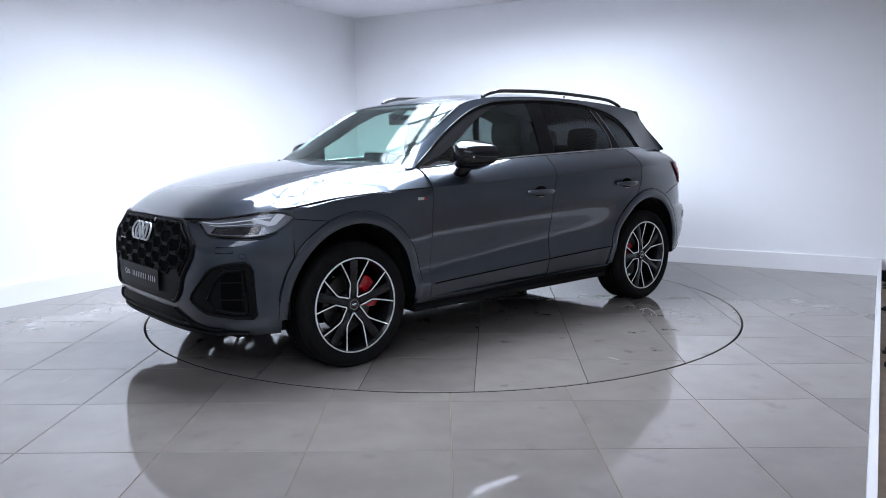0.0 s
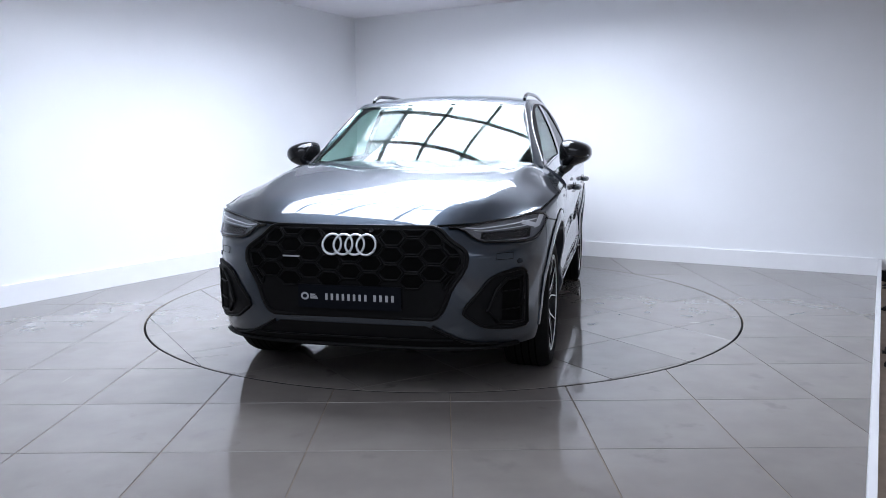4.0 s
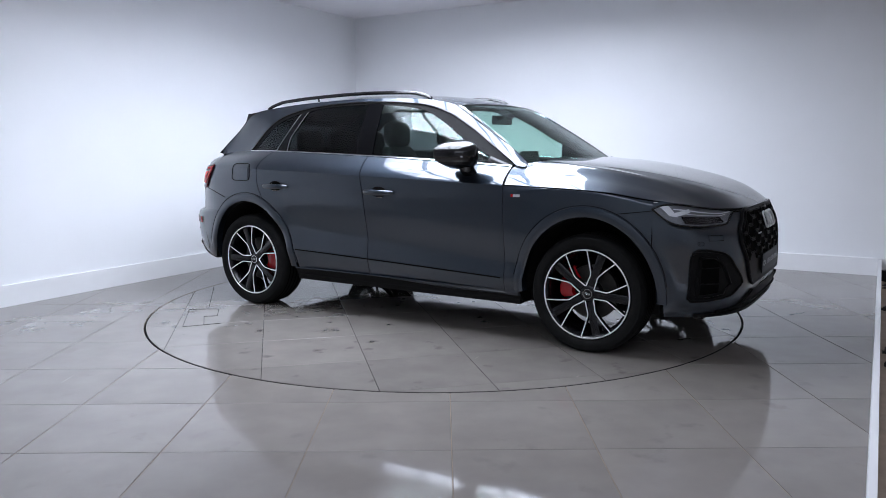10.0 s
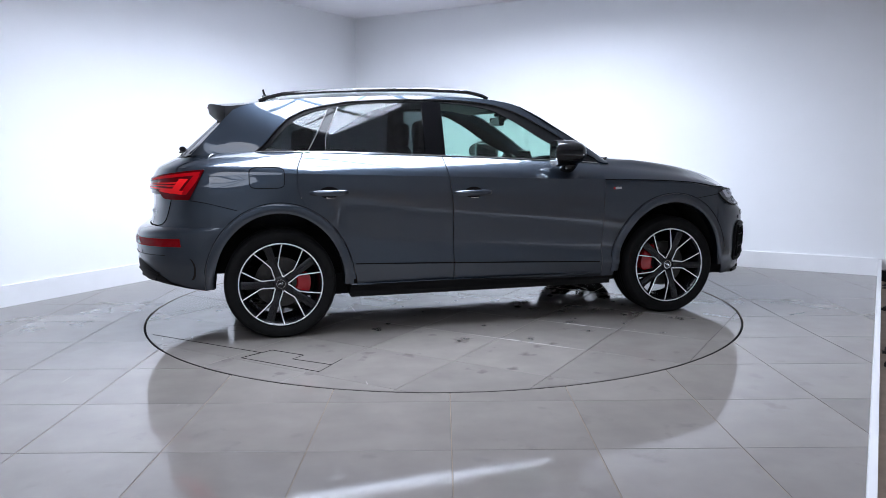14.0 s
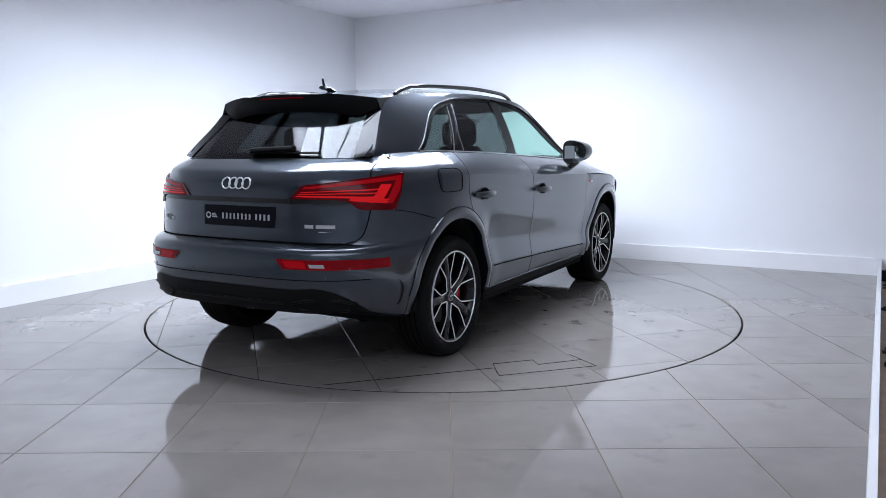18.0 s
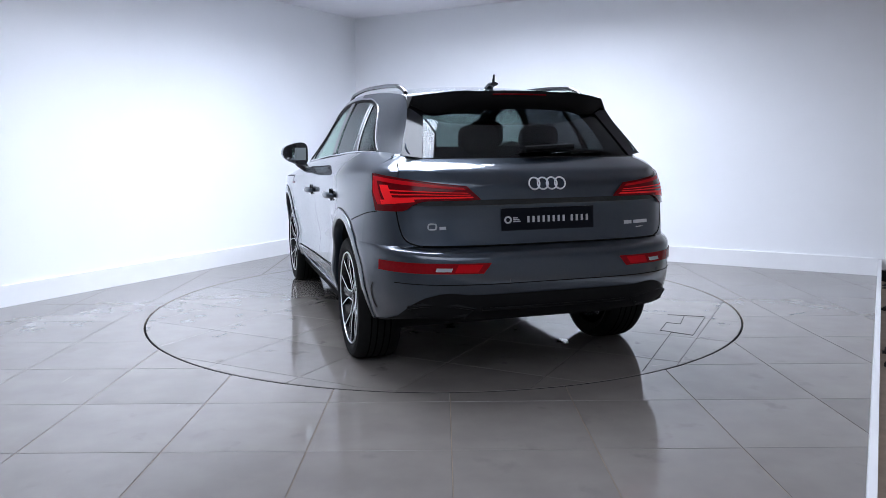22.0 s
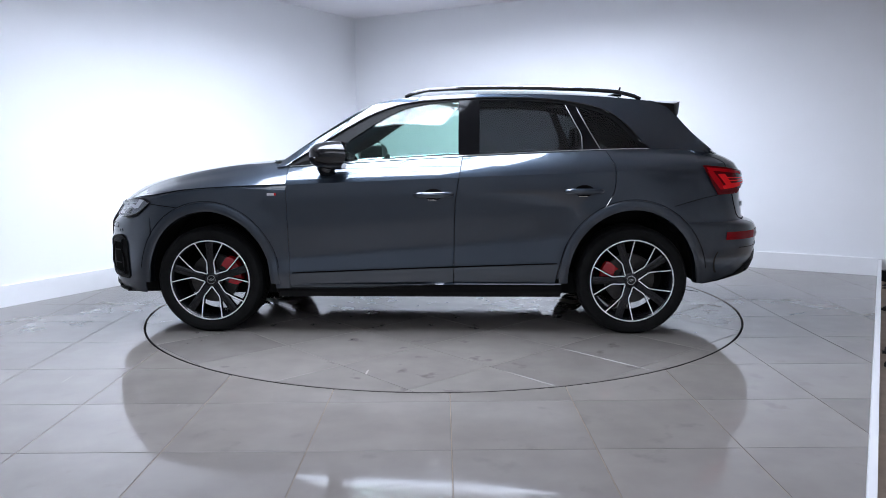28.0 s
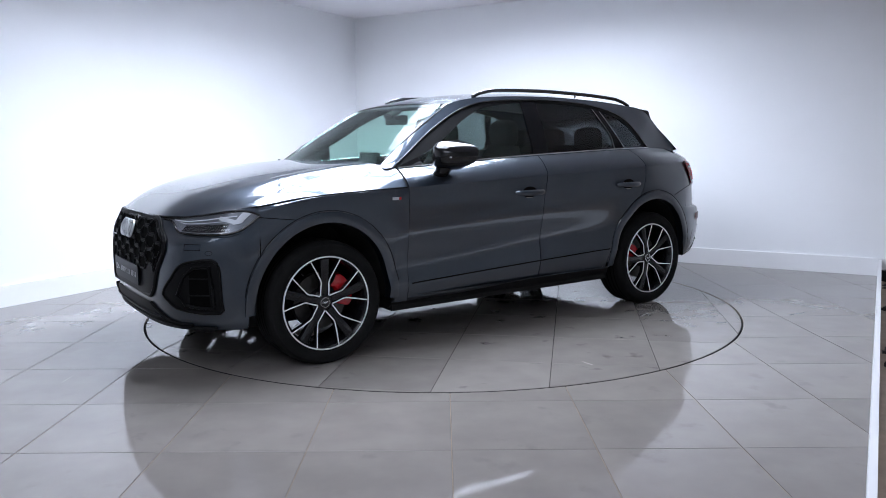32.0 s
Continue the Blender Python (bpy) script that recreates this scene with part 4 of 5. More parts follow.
                q = lerp(phi_y(rin(z), z, N_R, -1.8), phi_x(2.02 + 0.1 * (z - 0.62), z, True), lerp(s0, s1, s))
                return rear(sg * q, z, off)
            return fn
        rf = part("reflector", sheet(ref(0.005, 0, 1), steps(0, 1, 20), steps(0, 1, 4)), REFLECTOR, rb, "deep red reflector strip with a clear lamp")
        part("reverse_lamp", sheet(ref(0.009, 0.23, 0.36, 0.22, 0.56), steps(0, 1, 5), [0, 1]), CLEAR_LAMP, rf, "clear reversing lamp")
        part("fog_lamp", sheet(ref(0.008, 0.04, 0.20, 0.14, 0.86), steps(0, 1, 8), [0, 1]), TAIL_RED, rf)
        # side vent at the bumper's corner and tailpipe trim
        def vent(s, t):
            z = lerp(0.405, 0.545, s)
            q = phi_x(1.935 + 0.022 * abs(2 * s - 0.9) ** 2.5 + 0.016 * t * (1 - 0.5 * s), z, True)
            return rear(sg * q, z, 0.003)
        part("bumper_vent", sheet(vent, steps(0, 1, 12), [0, 1]), SATIN_BLACK, rb, "black corner vent")
        pts = [rear(sg * phi_y(y, z, N_R, -1.8), z, 0.006) for y, z in ((0.44, 0.440), (0.52, 0.458), (0.68, 0.458), (0.735, 0.438), (0.70, 0.402), (0.48, 0.402))]
        part("exhaust_trim", tube(pts, 0.011, 8, closed=True), SATIN_BLACK, rb, "black tailpipe surround")
    both(tail)
    v_top = spline([(0.0, 0.512), (0.45, 0.512), (0.56, 0.522), (0.66, 0.50), (0.73, 0.45), (0.79, 0.365), (0.84, 0.335)])

    def valance(s, t):
        y = 0.84 * s
        z = lerp(min(0.328 + rise(phi_y(abs(y), 0.36, N_R, -1.8) / phi_x(AXLE + 0.458, 0.36, True)), v_top(abs(y)) - 0.01), v_top(abs(y)), t)
        return rear(phi_y(y, z, N_R, -1.8), z, 0.004 + 0.006 * math.sin(math.pi * t))
    part("rear_diffuser", sheet(valance, steps(-1, 1, 50), steps(0, 1, 12)), SATIN_BLACK, rb, "black rear diffuser")
    part("diffuser_blade", tube([rear(phi_y(y, 0.435, N_R, -1.8), 0.435, 0.008) for y in steps(-0.40, 0.40, 20)], 0.014, 6, squash=0.6), SATIN_BLACK, rb)
    part("bumper_step", tube([rear(phi_y(y, 0.572, N_R, -1.8), 0.565, 0.0012) for y in steps(-0.8, 0.8, 60)], 0.0022, 6), GAP, rb)

    # cabin frame, roof and glass
    def frame_side(sg):
        def fn(x, t):
            lo = max(belt_line(x), dlo_top(x)) if x > -1.55 else min(belt_line(x) - 0.004, roof_edge(x) - 0.012)
            z = lerp(lo, roof_edge(x), t)
            return (x, sg * cab(x, z), z)
        xs = steps(-1.945, -1.57, 9)[:-1] + steps(-1.57, 0.95, 86)
        part("roof_frame", sheet(fn, xs, steps(0, 1, 8), sg * 0.02), PAINT, car, angle=40)

        def pane(name, f_e, r_e, material, off, label, zlo=0.0):
            def fn(a, t):
                x = f_e(0.0)
                for _ in range(4):
                    zb, zt = belt_line(x) + zlo, max(belt_line(x) + zlo + 0.002, glass_top(x))
                    z = lerp(zb, zt, t)
                    x = lerp(r_e(t), f_e(t), a)
                zb, zt = belt_line(x) + zlo, max(belt_line(x) + zlo + 0.002, glass_top(x))
                z = lerp(zb, zt, t)
                return (x, sg * (cab(x, z) + off), z)
            p = part(name, sheet(fn, steps(0, 1, 30), steps(0, 1, 10), sg * 0.004), material, car, label)
            return p
        def strip_x(t):
            """The rear edge of the rear door's glass: upright, then leaning forward."""
            return lerp(-1.085, -0.980, max(0.0, (t - 0.35) / 0.65))
        pane("door_window", lambda t: 0.835, lambda t: lerp(-0.275, -0.275, t), FRONT_GLASS, -0.010, "green tinted front door window")
        pane("door_window", lambda t: -0.405, lambda t: strip_x(t) - 0.002, DARK_GLASS, -0.010, "dark privacy glass rear door window")
        pane("quarter_window", lambda t: lerp(-1.205, -1.05, t), lambda t: -1.49, DARK_GLASS, -0.008, "dark privacy glass quarter window")
        pane("b_pillar_cover", lambda t: -0.27, lambda t: -0.41, PILLAR, -0.003, "gloss black pillar cover")
        pane("c_pillar_cover", lambda t: strip_x(t) + 0.003, lambda t: lerp(-1.21, -1.055, t), PILLAR, -0.004, "gloss black pillar cover")
        def door_frame(x, t):
            z = lerp(max(belt_line(x), glass_top(x)) - 0.004, dlo_top(x) - 0.002, t)
            return (x, sg * (cab(x, z) - 0.004), z)
        part("window_frame", sheet(door_frame, steps(-1.54, 0.86, 66), [0, 0.5, 1], sg * 0.006), SATIN_BLACK, car, "black window frame")

        def joint(x, t):
            z = belt_line(x) + lerp(-0.03, 0.03, t)
            return (x, sg * ((flank(x, z) if t < 0.5 else cab(x, z)) - 0.004), z)
        part("pillar_base", sheet(joint, steps(-1.935, -1.56, 10), [0, 0.5, 1]), PAINT, car)
        # bright edges of the rear door glass and the quarter glass
        for at_t in (strip_x, lambda t: lerp(-1.207, -1.052, t)):
            line = []
            for t in steps(0.02, 0.97, 10):
                x = at_t(t)
                z = lerp(belt_line(x), glass_top(x), t)
                line.append((x, sg * (cab(x, z) + 0.001), z))
            part("glass_edge", tube(line, 0.0018, 6), ALU, car, "thin bright glass edge strip")
        # black sail at the mirror's foot
        pane("mirror_sail", lambda t: 0.85, lambda t: lerp(0.66, 0.69, t), GLOSS_BLACK, -0.004, "black mirror sail")
        # bright trim round the windows
        low = [(x, sg * (flank(x, belt_line(x)) + 0.004), belt_line(x)) for x in steps(-1.53, 0.86, 52)]
        part("belt_trim", tube(low, 0.0065, 6, squash=0.9), CHROME, car, "slim bright strip under the windows")
        upp = [(x, sg * (cab(x, dlo_top(x)) + 0.002), dlo_top(x)) for x in steps(-1.53, 0.85, 66)]
        part("window_trim", tube(upp, 0.006, 6), GLOSS_BLACK, car, "slim dark strip over the windows")
        # roof rail
        def rail(s):
            x = lerp(-1.50, 0.10, s)
            lift = 0.034 * min(1, math.sin(math.pi * s) * 3.2) ** 0.6
            return Vector((x, sg * (roof_half(x) - 0.035), roof_edge(x) + 0.008 + lift))
        part("roof_rail", tube([rail(s) for s in steps(0, 1, 40)], 0.013, 8), GLOSS_BLACK, car, "black roof rail")
        # mirror
        c = Vector((0.552, sg * 0.972, 1.190))

        def shell(k, l):
            cx, sx = math.cos(l), math.sin(l)
            p = Vector((math.copysign(abs(cx * math.cos(k)) ** 0.6, cx * math.cos(k)) * 0.140,
                        math.copysign(abs(cx * math.sin(k)) ** 0.55, cx * math.sin(k)) * 0.106, math.copysign(abs(sx) ** 0.6, sx) * 0.088))
            if p.x < -0.07:
                p.x = -0.07
            p.x -= 0.02 * abs(p.y) / 0.12
            out = p.y * sg / 0.108
            p.z *= 1 - 0.20 * max(0.0, out + 0.2) - 0.10 * max(0.0, p.x / 0.14)
            p.z += 0.020 * out if p.z < 0 else -0.010 * out
            p.x -= 0.035 * max(0.0, out) ** 2
            return c + p
        mi = part("wing_mirror", sheet(shell, steps(0, 2 * math.pi, 32), steps(-math.pi / 2, math.pi / 2, 16)), GLOSS_BLACK, car, "gloss black door mirror")
        part("mirror_glass", sheet(lambda s, t: c + Vector((-0.0715 - 0.02 * abs(s), sg * s * 0.085, t * 0.050 * (1 - 0.2 * max(0, s)) - 0.004)), steps(-1, 1, 8), steps(-1, 1, 6)), MIRROR, mi, "mirror glass")
        part("mirror_arm", tube([Vector((0.590, sg * 0.955, 1.150)), Vector((0.595, sg * 0.925, 1.105)), Vector((0.590, sg * 0.875, 1.070))], lambda s: 0.058 - 0.004 * s, 14, squash=0.6), GLOSS_BLACK, mi)
        part("indicator", tube([c + Vector((0.085, sg * s, -0.012 - 0.01 * abs(s))) for s in (-0.05, 0.0, 0.05, 0.09)], 0.004, 6), LAMP_WHITE, mi)
    both(frame_side)

    def header(s):
        return Vector((0.33 + 0.058 * (1 - s * s), roof_half(0.33) * s, 0))

    def roof(a, s):
        x0, x1 = header(s).x, -1.65 - 0.03 * (1 - s * s)
        x = lerp(x0, x1, a)
        return (x, roof_half(x) * s, roof_edge(x) + (lerp(0.018, 0.030, min(1, 3 * a)) + 0.022 * math.sin(math.pi * min(1, a * 1.05))) * (1 - abs(s) ** 2.2))
    part("roof", sheet(roof, steps(0, 1, 36), steps(-1, 1, 32), 0.012), PAINT, car, "dark grey metal roof", angle=50)

    def screen(s, t):
        lo = Vector((0.94 + 0.10 * (1 - s * s), 0.74 * s, 1.130 + 0.016 * (1 - s * s)))
        hi = header(s)
        hi.z = roof_edge(hi.x if abs(s) > 0.98 else 0.33) + 0.018 * (1 - abs(s) ** 2.2) - 0.003
        p = lo.lerp(hi, t)
        return p + Vector((0.52, 0, 0.85)) * 0.011 * math.sin(math.pi * t)
    ws = part("windscreen", sheet(screen, steps(-0.985, 0.985, 32), steps(0, 1, 20), 0.005), FRONT_GLASS, car, "green tinted windscreen")
    part("sensor_block", tube([Vector(screen(0, 0.97)) + Vector((-0.05, 0, -0.03)), Vector(screen(0, 0.86)) + Vector((-0.05, 0, -0.03))], 0.06, 10, squash=0.4), SATIN_BLACK, ws)
    for sg in (1, -1):
        part("screen_seal", tube([Vector(screen(sg * 0.985, t)) + Vector((0, sg * 0.006, 0.003)) for t in steps(0, 1, 16)], 0.0045, 6), GLOSS_BLACK, ws)
    part("screen_seal", tube([Vector(screen(s, 1.0)) for s in steps(-0.98, 0.98, 24)], 0.006, 6), GLOSS_BLACK, ws)
    part("cowl", sheet(lambda s, t: (lerp(1.04, 0.90, t) + 0.09 * (1 - s * s), 0.76 * s, 1.097 + 0.012 * (1 - s * s) + 0.004 * t), steps(-1, 1, 24), steps(0, 1, 3), 0.01), SATIN_BLACK, car, "black scuttle panel")
    for y0, y1 in ((0.55, -0.08), (-0.05, -0.66)):
        part("wiper", tube([Vector((0.975 + 0.10 * (1 - (y / 0.76) ** 2), y, 1.145 - 0.018 * (1 - abs(i - 4) / 4))) for i, y in enumerate(steps(y0, y1, 8))], 0.009, 6), SATIN_BLACK, car, "black wiper lying at the screen's foot")

    # backlight, spoiler, wiper, aerial
    def back(s, t):
        lo = rear(phi_y(0.705 * s, 1.180, N_R, -1.8), 1.180) + Vector((0.006, 0, 0.002))
        hi = Vector((-1.62 - 0.085 * (1 - s * s), 0.612 * s, 1.498 + 0.02 * (1 - s * s)))
        p = lo.lerp(hi, t)
        return p + Vector((-0.6, 0, 0.7)) * 0.002 * math.sin(math.pi * t)
    bw = part("rear_window", sheet(back, steps(-0.97, 0.97, 28), steps(0, 1, 14), 0.005), DARK_GLASS, car, "dark privacy glass rear window")
    for sg in (1, -1):
        def blade(s, t):
            x = lerp(-1.945, -1.62, t)
            outer = Vector((x, sg * (roof_half(x) + 0.002), roof_edge(x) + 0.003))
            return (Vector(back(sg * lerp(0.865, 0.82, t), t)) + Vector((-0.006, 0, 0.004))).lerp(outer, s)
        part("window_blade", sheet(blade, steps(0, 1, 6), steps(0, 1, 16)), PILLAR, bw, "gloss black side blade")
    part("window_sill", tube([Vector(back(s, 0.0)) + Vector((-0.002, 0, 0)) for s in steps(-0.90, 0.90, 24)], 0.004, 6), GLOSS_BLACK, bw)

    def spoiler(s, k):
        """The spoiler's section: roof end, mid, edge, lower edge, underside and root, with a raised middle and sagging ends."""
        x0, x1 = -1.60, -1.856 + 0.135 * abs(s) ** 2.6
        notch = 1 / (1 + math.exp((abs(s) - 0.50) / 0.012))
        end = 1 - 0.45 * abs(s) ** 9
        sag = 0.026 * math.exp(-(((abs(s) - 0.80) / 0.13) ** 2))
        prof = ((x0, 0.0), (lerp(x0, x1, 0.6), 0.004), (x1, 0.010 - 0.007 * notch), (x1 + 0.002, -0.010), (lerp(x0, x1, 0.97), (-0.060 - sag) * end), (lerp(x0, x1, 0.82), (-0.100 - sag) * end))
        x, dz_ = prof[k]
        base = roof_edge(-1.60) + 0.036 * (1 - abs(s) ** 2.2) - 0.020 * (x0 - x) / 0.27 - 0.024 * abs(s) ** 5 * (x0 - x) / 0.27
        return (x, lerp(0.594, 0.566, (x0 - x) / 0.27) * s, base + dz_)
    part("roof_spoiler", sheet(lambda s, k: spoiler(s, k), steps(-1, 1, 40), [0, 1, 2]), PAINT, car, "grey roof spoiler", angle=40)
    part("spoiler_underside", sheet(lambda s, k: spoiler(s, k), steps(-1, 1, 40), [2, 3, 4, 5]), SATIN_BLACK, car, "black spoiler underside", angle=40)
    for sg in (1, -1):
        def cheek(k, t):
            p = Vector(spoiler(sg, k))
            root = Vector((p.x, sg * (roof_half(p.x) + 0.004), roof_edge(p.x) - 0.004))
            return p.lerp(root, t)
        part("spoiler_cheek", sheet(cheek, range(6), [0, 0.5, 1]), SATIN_BLACK, car, "black spoiler end")
    part("brake_light", tube([Vector(spoiler(s, 3)) + Vector((-0.003, 0, -0.008)) for s in steps(-0.28, 0.28, 10)], 0.0045, 6), TAIL_DARK, car, "slim high brake light")
    part("rear_wiper", tube([Vector(back(s, lerp(0.05, 0.10, (0.42 - s) / 0.5))) + Vector((-0.020, 0, 0.014)) for s in steps(0.08, -0.34, 8)], lambda s: 0.027 - 0.004 * s, 8, squash=0.7), SATIN_BLACK, bw, "black rear wiper")
    part("wiper_blade", tube([Vector(back(s, 0.07)) + Vector((-0.012, 0, 0.008)) for s in steps(0.1, -0.6, 8)], 0.007, 6), SATIN_BLACK, bw)
    ant = bmesh.new()
    tube([(-1.36, 0, 1.590), (-1.42, 0, 1.612), (-1.47, 0, 1.612)], lambda s: 0.030 - 0.006 * s, 10, ant, squash=0.5)
    tube([(-1.445, 0, 1.610), (-1.455, 0, 1.640), (-1.462, 0, 1.668)], lambda s: 0.010 - 0.004 * s, 8, ant)
    part("aerial", ant, GLOSS_BLACK, car, "black roof aerial")

    # underside and cabin
    for name, lo, hi in (("underbody", (-1.75, -0.70, 0.235), (1.80, 0.70, 0.38)), ("floor_pan", (-0.95, -0.86, 0.240), (0.95, 0.86, 0.42)),
                         ("rear_subframe", (-2.1, -0.55, 0.39), (-1.0, 0.55, 0.70)), ("engine_tray", (1.0, -0.56, 0.30), (2.08, 0.56, 0.78)),
                         ("front_undertray", (1.84, -0.74, 0.25), (2.06, 0.74, 0.36)), ("rear_undertray", (-2.08, -0.66, 0.415), (-1.86, 0.66, 0.48))):
        part(name, box(bmesh.new(), lo, hi), MATT_BLACK, car, "black underside panel", bevel=0.03)

    def inner(sg):
        def fn(x, z):
            return (x, sg * (flank(x, z) - 0.035), z)
        part("inner_panel", sheet(fn, steps(-0.96, 0.95, 16), steps(0.40, 1.10, 8)), CABIN, car, "grey inner door trim")
    both(inner)
    part("dashboard", sheet(lambda s, k: (((1.02, 0.72), (0.98, 1.06), (0.86, 1.105), (0.66, 1.09), (0.58, 1.02), (0.60, 0.80))[k][0] + 0.03 * (1 - s * s), 0.76 * s, ((1.02, 0.72), (0.98, 1.06), (0.86, 1.105), (0.66, 1.09), (0.58, 1.02), (0.60, 0.80))[k][1]), steps(-1, 1, 16), range(6)), LEATHER, car, "black dashboard", angle=60)
    part("screen_display", box(bmesh.new(), (-0.012, -0.13, -0.07), (0.012, 0.13, 0.07), pose(0.60, 0, 1.13, 0, -12, 0)), GLOSS_BLACK, car, bevel=0.004)
    wheel_pts = [pose(0.42, -0.37, 1.00, 0, 0, 0) @ Matrix.Rotation(radians(-25), 4, "Y") @ Vector((0, 0.185 * math.cos(k), 0.185 * math.sin(k))) for k in steps(0, 2 * math.pi, 32)[:-1]]
    sw = part("steering_wheel", tube(wheel_pts, 0.016, 8, closed=True), LEATHER, car, "black steering wheel")
    part("wheel_boss", tube([(0.42, -0.37, 1.0), (0.50, -0.37, 0.97)], 0.06, 12), LEATHER, sw)
    for k in (0, math.pi, -math.pi / 2):
        part("wheel_spoke", tube([(0.43, -0.37 + 0.04 * math.cos(k), 1.0 + 0.04 * math.sin(k)), (0.42, -0.37 + 0.18 * math.cos(k), 1.0 + 0.18 * math.sin(k))], 0.014, 6), LEATHER, sw)
    part("rear_view_mirror", box(bmesh.new(), (-0.02, -0.12, -0.033), (0.02, 0.12, 0.033), pose(0.36, 0.0, 1.43)), GLOSS_BLACK, car, "interior mirror", bevel=0.012)

    def seat(x, y, wide, name):
        st = bmesh.new()

        def cush(s, t):
            ang = 2 * math.pi * s
            return (x + 0.27 * math.copysign(abs(math.cos(ang)) ** 0.5, math.cos(ang)) * min(1, t), y + wide * math.copysign(abs(math.sin(ang)) ** 0.5, math.sin(ang)) * min(1, t), 0.63 + 0.08 * (1 - t ** 4))
        sheet(cush, steps(0, 1, 24), steps(0.02, 1.15, 6), 0, st)
        ob = part(name, st, LEATHER, car, "black leather seat")

        def rest(s, t):
            ang = 2 * math.pi * s
            w = wide * (1.0 - 0.18 * t ** 2)
            return (x - 0.27 - 0.20 * t + 0.075 * math.copysign(abs(math.cos(ang)) ** 0.6, math.cos(ang)) * (1 - 0.5 * t ** 6), y + w * math.copysign(abs(math.sin(ang)) ** 0.5, math.sin(ang)) * (1 - 0.25 * t ** 8), 0.62 + 0.62 * t)
        part("backrest", sheet(rest, steps(0, 1, 24), steps(0, 1, 10) + [1.0001]), LEATHER, ob)
        heads = (y,) if wide < 0.4 else (y - 0.42, y, y + 0.42)
        for yy in heads:
            def head(k, l):
                cx = math.cos(l)
                p = Vector((0.055 * math.copysign(abs(cx * math.cos(k)) ** 0.6, cx * math.cos(k)), 0.135 * math.copysign(abs(cx * math.sin(k)) ** 0.6, cx * math.sin(k)), 0.10 * math.copysign(abs(math.sin(l)) ** 0.6, math.sin(l))))
                return Vector((x - 0.47, yy, 1.33 if wide < 0.4 else 1.28)) + p
            part("headrest", sheet(head, steps(0, 2 * math.pi, 20), steps(-math.pi / 2, math.pi / 2, 10)), LEATHER, ob)
            part("headrest_post", tube([(x - 0.465, yy - 0.05, 1.18), (x - 0.465, yy - 0.05, 1.28)], 0.007, 6), CHROME, ob)
            part("headrest_post", tube([(x - 0.465, yy + 0.05, 1.18), (x - 0.465, yy + 0.05, 1.28)], 0.007, 6), CHROME, ob)
    seat(0.12, 0.37, 0.25, "front_seat"), seat(0.12, -0.37, 0.25, "front_seat"), seat(-0.72, 0.0, 0.66, "rear_seat")
    part("headlining", sheet(lambda a, s: (lerp(0.30, -1.68, a), 0.57 * s, roof_edge(lerp(0.30, -1.68, a)) - 0.03 + 0.02 * (1 - s * s)), steps(0, 1, 12), steps(-1, 1, 8)), HEADLINER, car, "pale headlining")
    part("parcel_shelf", box(bmesh.new(), (-2.0, -0.62, 1.08), (-1.30, 0.62, 1.11)), CABIN, car, "dark parcel shelf", bevel=0.01)

    # wheels
    def wheel_master(parent):
        w = new("wheel")
        w.parent = parent
        ty = [(0.268, 0.10), (0.285, 0.118), (0.315, 0.127), (0.340, 0.122), (0.353, 0.108), (0.3605, 0.090), (0.362, 0.05), (0.362, 0.0), (0.362, -0.06), (0.3605, -0.095), (0.350, -0.118), (0.315, -0.128), (0.27, -0.10)]
        tyre = lathe(ty, 64)
        part("tyre", tyre, RUBBER, w, "black road tyre")
        tread = bmesh.new()
        for y in (-0.055, -0.02, 0.02, 0.055):
            lathe([(0.3622, y - 0.004), (0.3632, y - 0.004), (0.3632, y + 0.004), (0.3622, y + 0.004)], 64, bm=tread)
        part("tread_groove", tread, GAP, w)
        part("rim", lathe([(0.272, 0.115), (0.268, 0.118), (0.262, 0.112), (0.250, 0.098), (0.238, 0.03), (0.235, -0.10)], 64), RIM_BLACK, w, "black alloy rim barrel")
        part("rim_edge", lathe([(0.2735, 0.113), (0.2725, 0.1195), (0.2665, 0.1205), (0.2645, 0.114)], 72), RIM_SILVER, w, "machined silver rim edge")
        part("hub", lathe([(0.001, 0.088), (0.030, 0.088), (0.033, 0.084), (0.060, 0.078), (0.072, 0.066), (0.075, 0.02)], 40), RIM_BLACK, w, "black wheel centre")
        part("hub_cap", lathe([(0.001, 0.0925), (0.024, 0.0915), (0.027, 0.087)], 32), RIM_BLACK, w)
        part("hub_ring", lathe([(0.029, 0.087), (0.0295, 0.0925), (0.0265, 0.0925), (0.026, 0.087)], 32), CHROME, w)
        for k in range(4):
            part("emblem_ring", tube([((k - 1.5) * 0.0078 + 0.0055 * math.cos(q), 0.0945, 0.0055 * math.sin(q)) for q in steps(0, 2 * math.pi, 14)[:-1]], 0.0011, 5, closed=True), CHROME, w)
        for i in range(5):
            a0 = math.pi / 2 + i * 2 * math.pi / 5

            def at(r, ang, y):
                return Vector((r * math.cos(ang), y, r * math.sin(ang)))

            def spoke(s, k):
                r = lerp(0.05, 0.258, s)
                hw = lerp(0.021, 0.027, s)
                y = lerp(0.083, 0.104, s) + 0.006 * math.sin(math.pi * s)
                e = ((-hw, -0.035), (-hw, -0.004), (-hw * 0.75, 0.0), (hw * 0.75, 0.0), (hw, -0.004), (hw, -0.035))[k]
                u_, v_ = at(1, a0, 0), at(1, a0 + math.pi / 2, 0)
                return u_ * r + v_ * e[0] + Vector((0, y + e[1], 0))
            part("spoke", sheet(spoke, steps(0, 1, 8), range(6)), RIM_BLACK, w, "black spoke")
            c0 = a0 + math.pi / 5
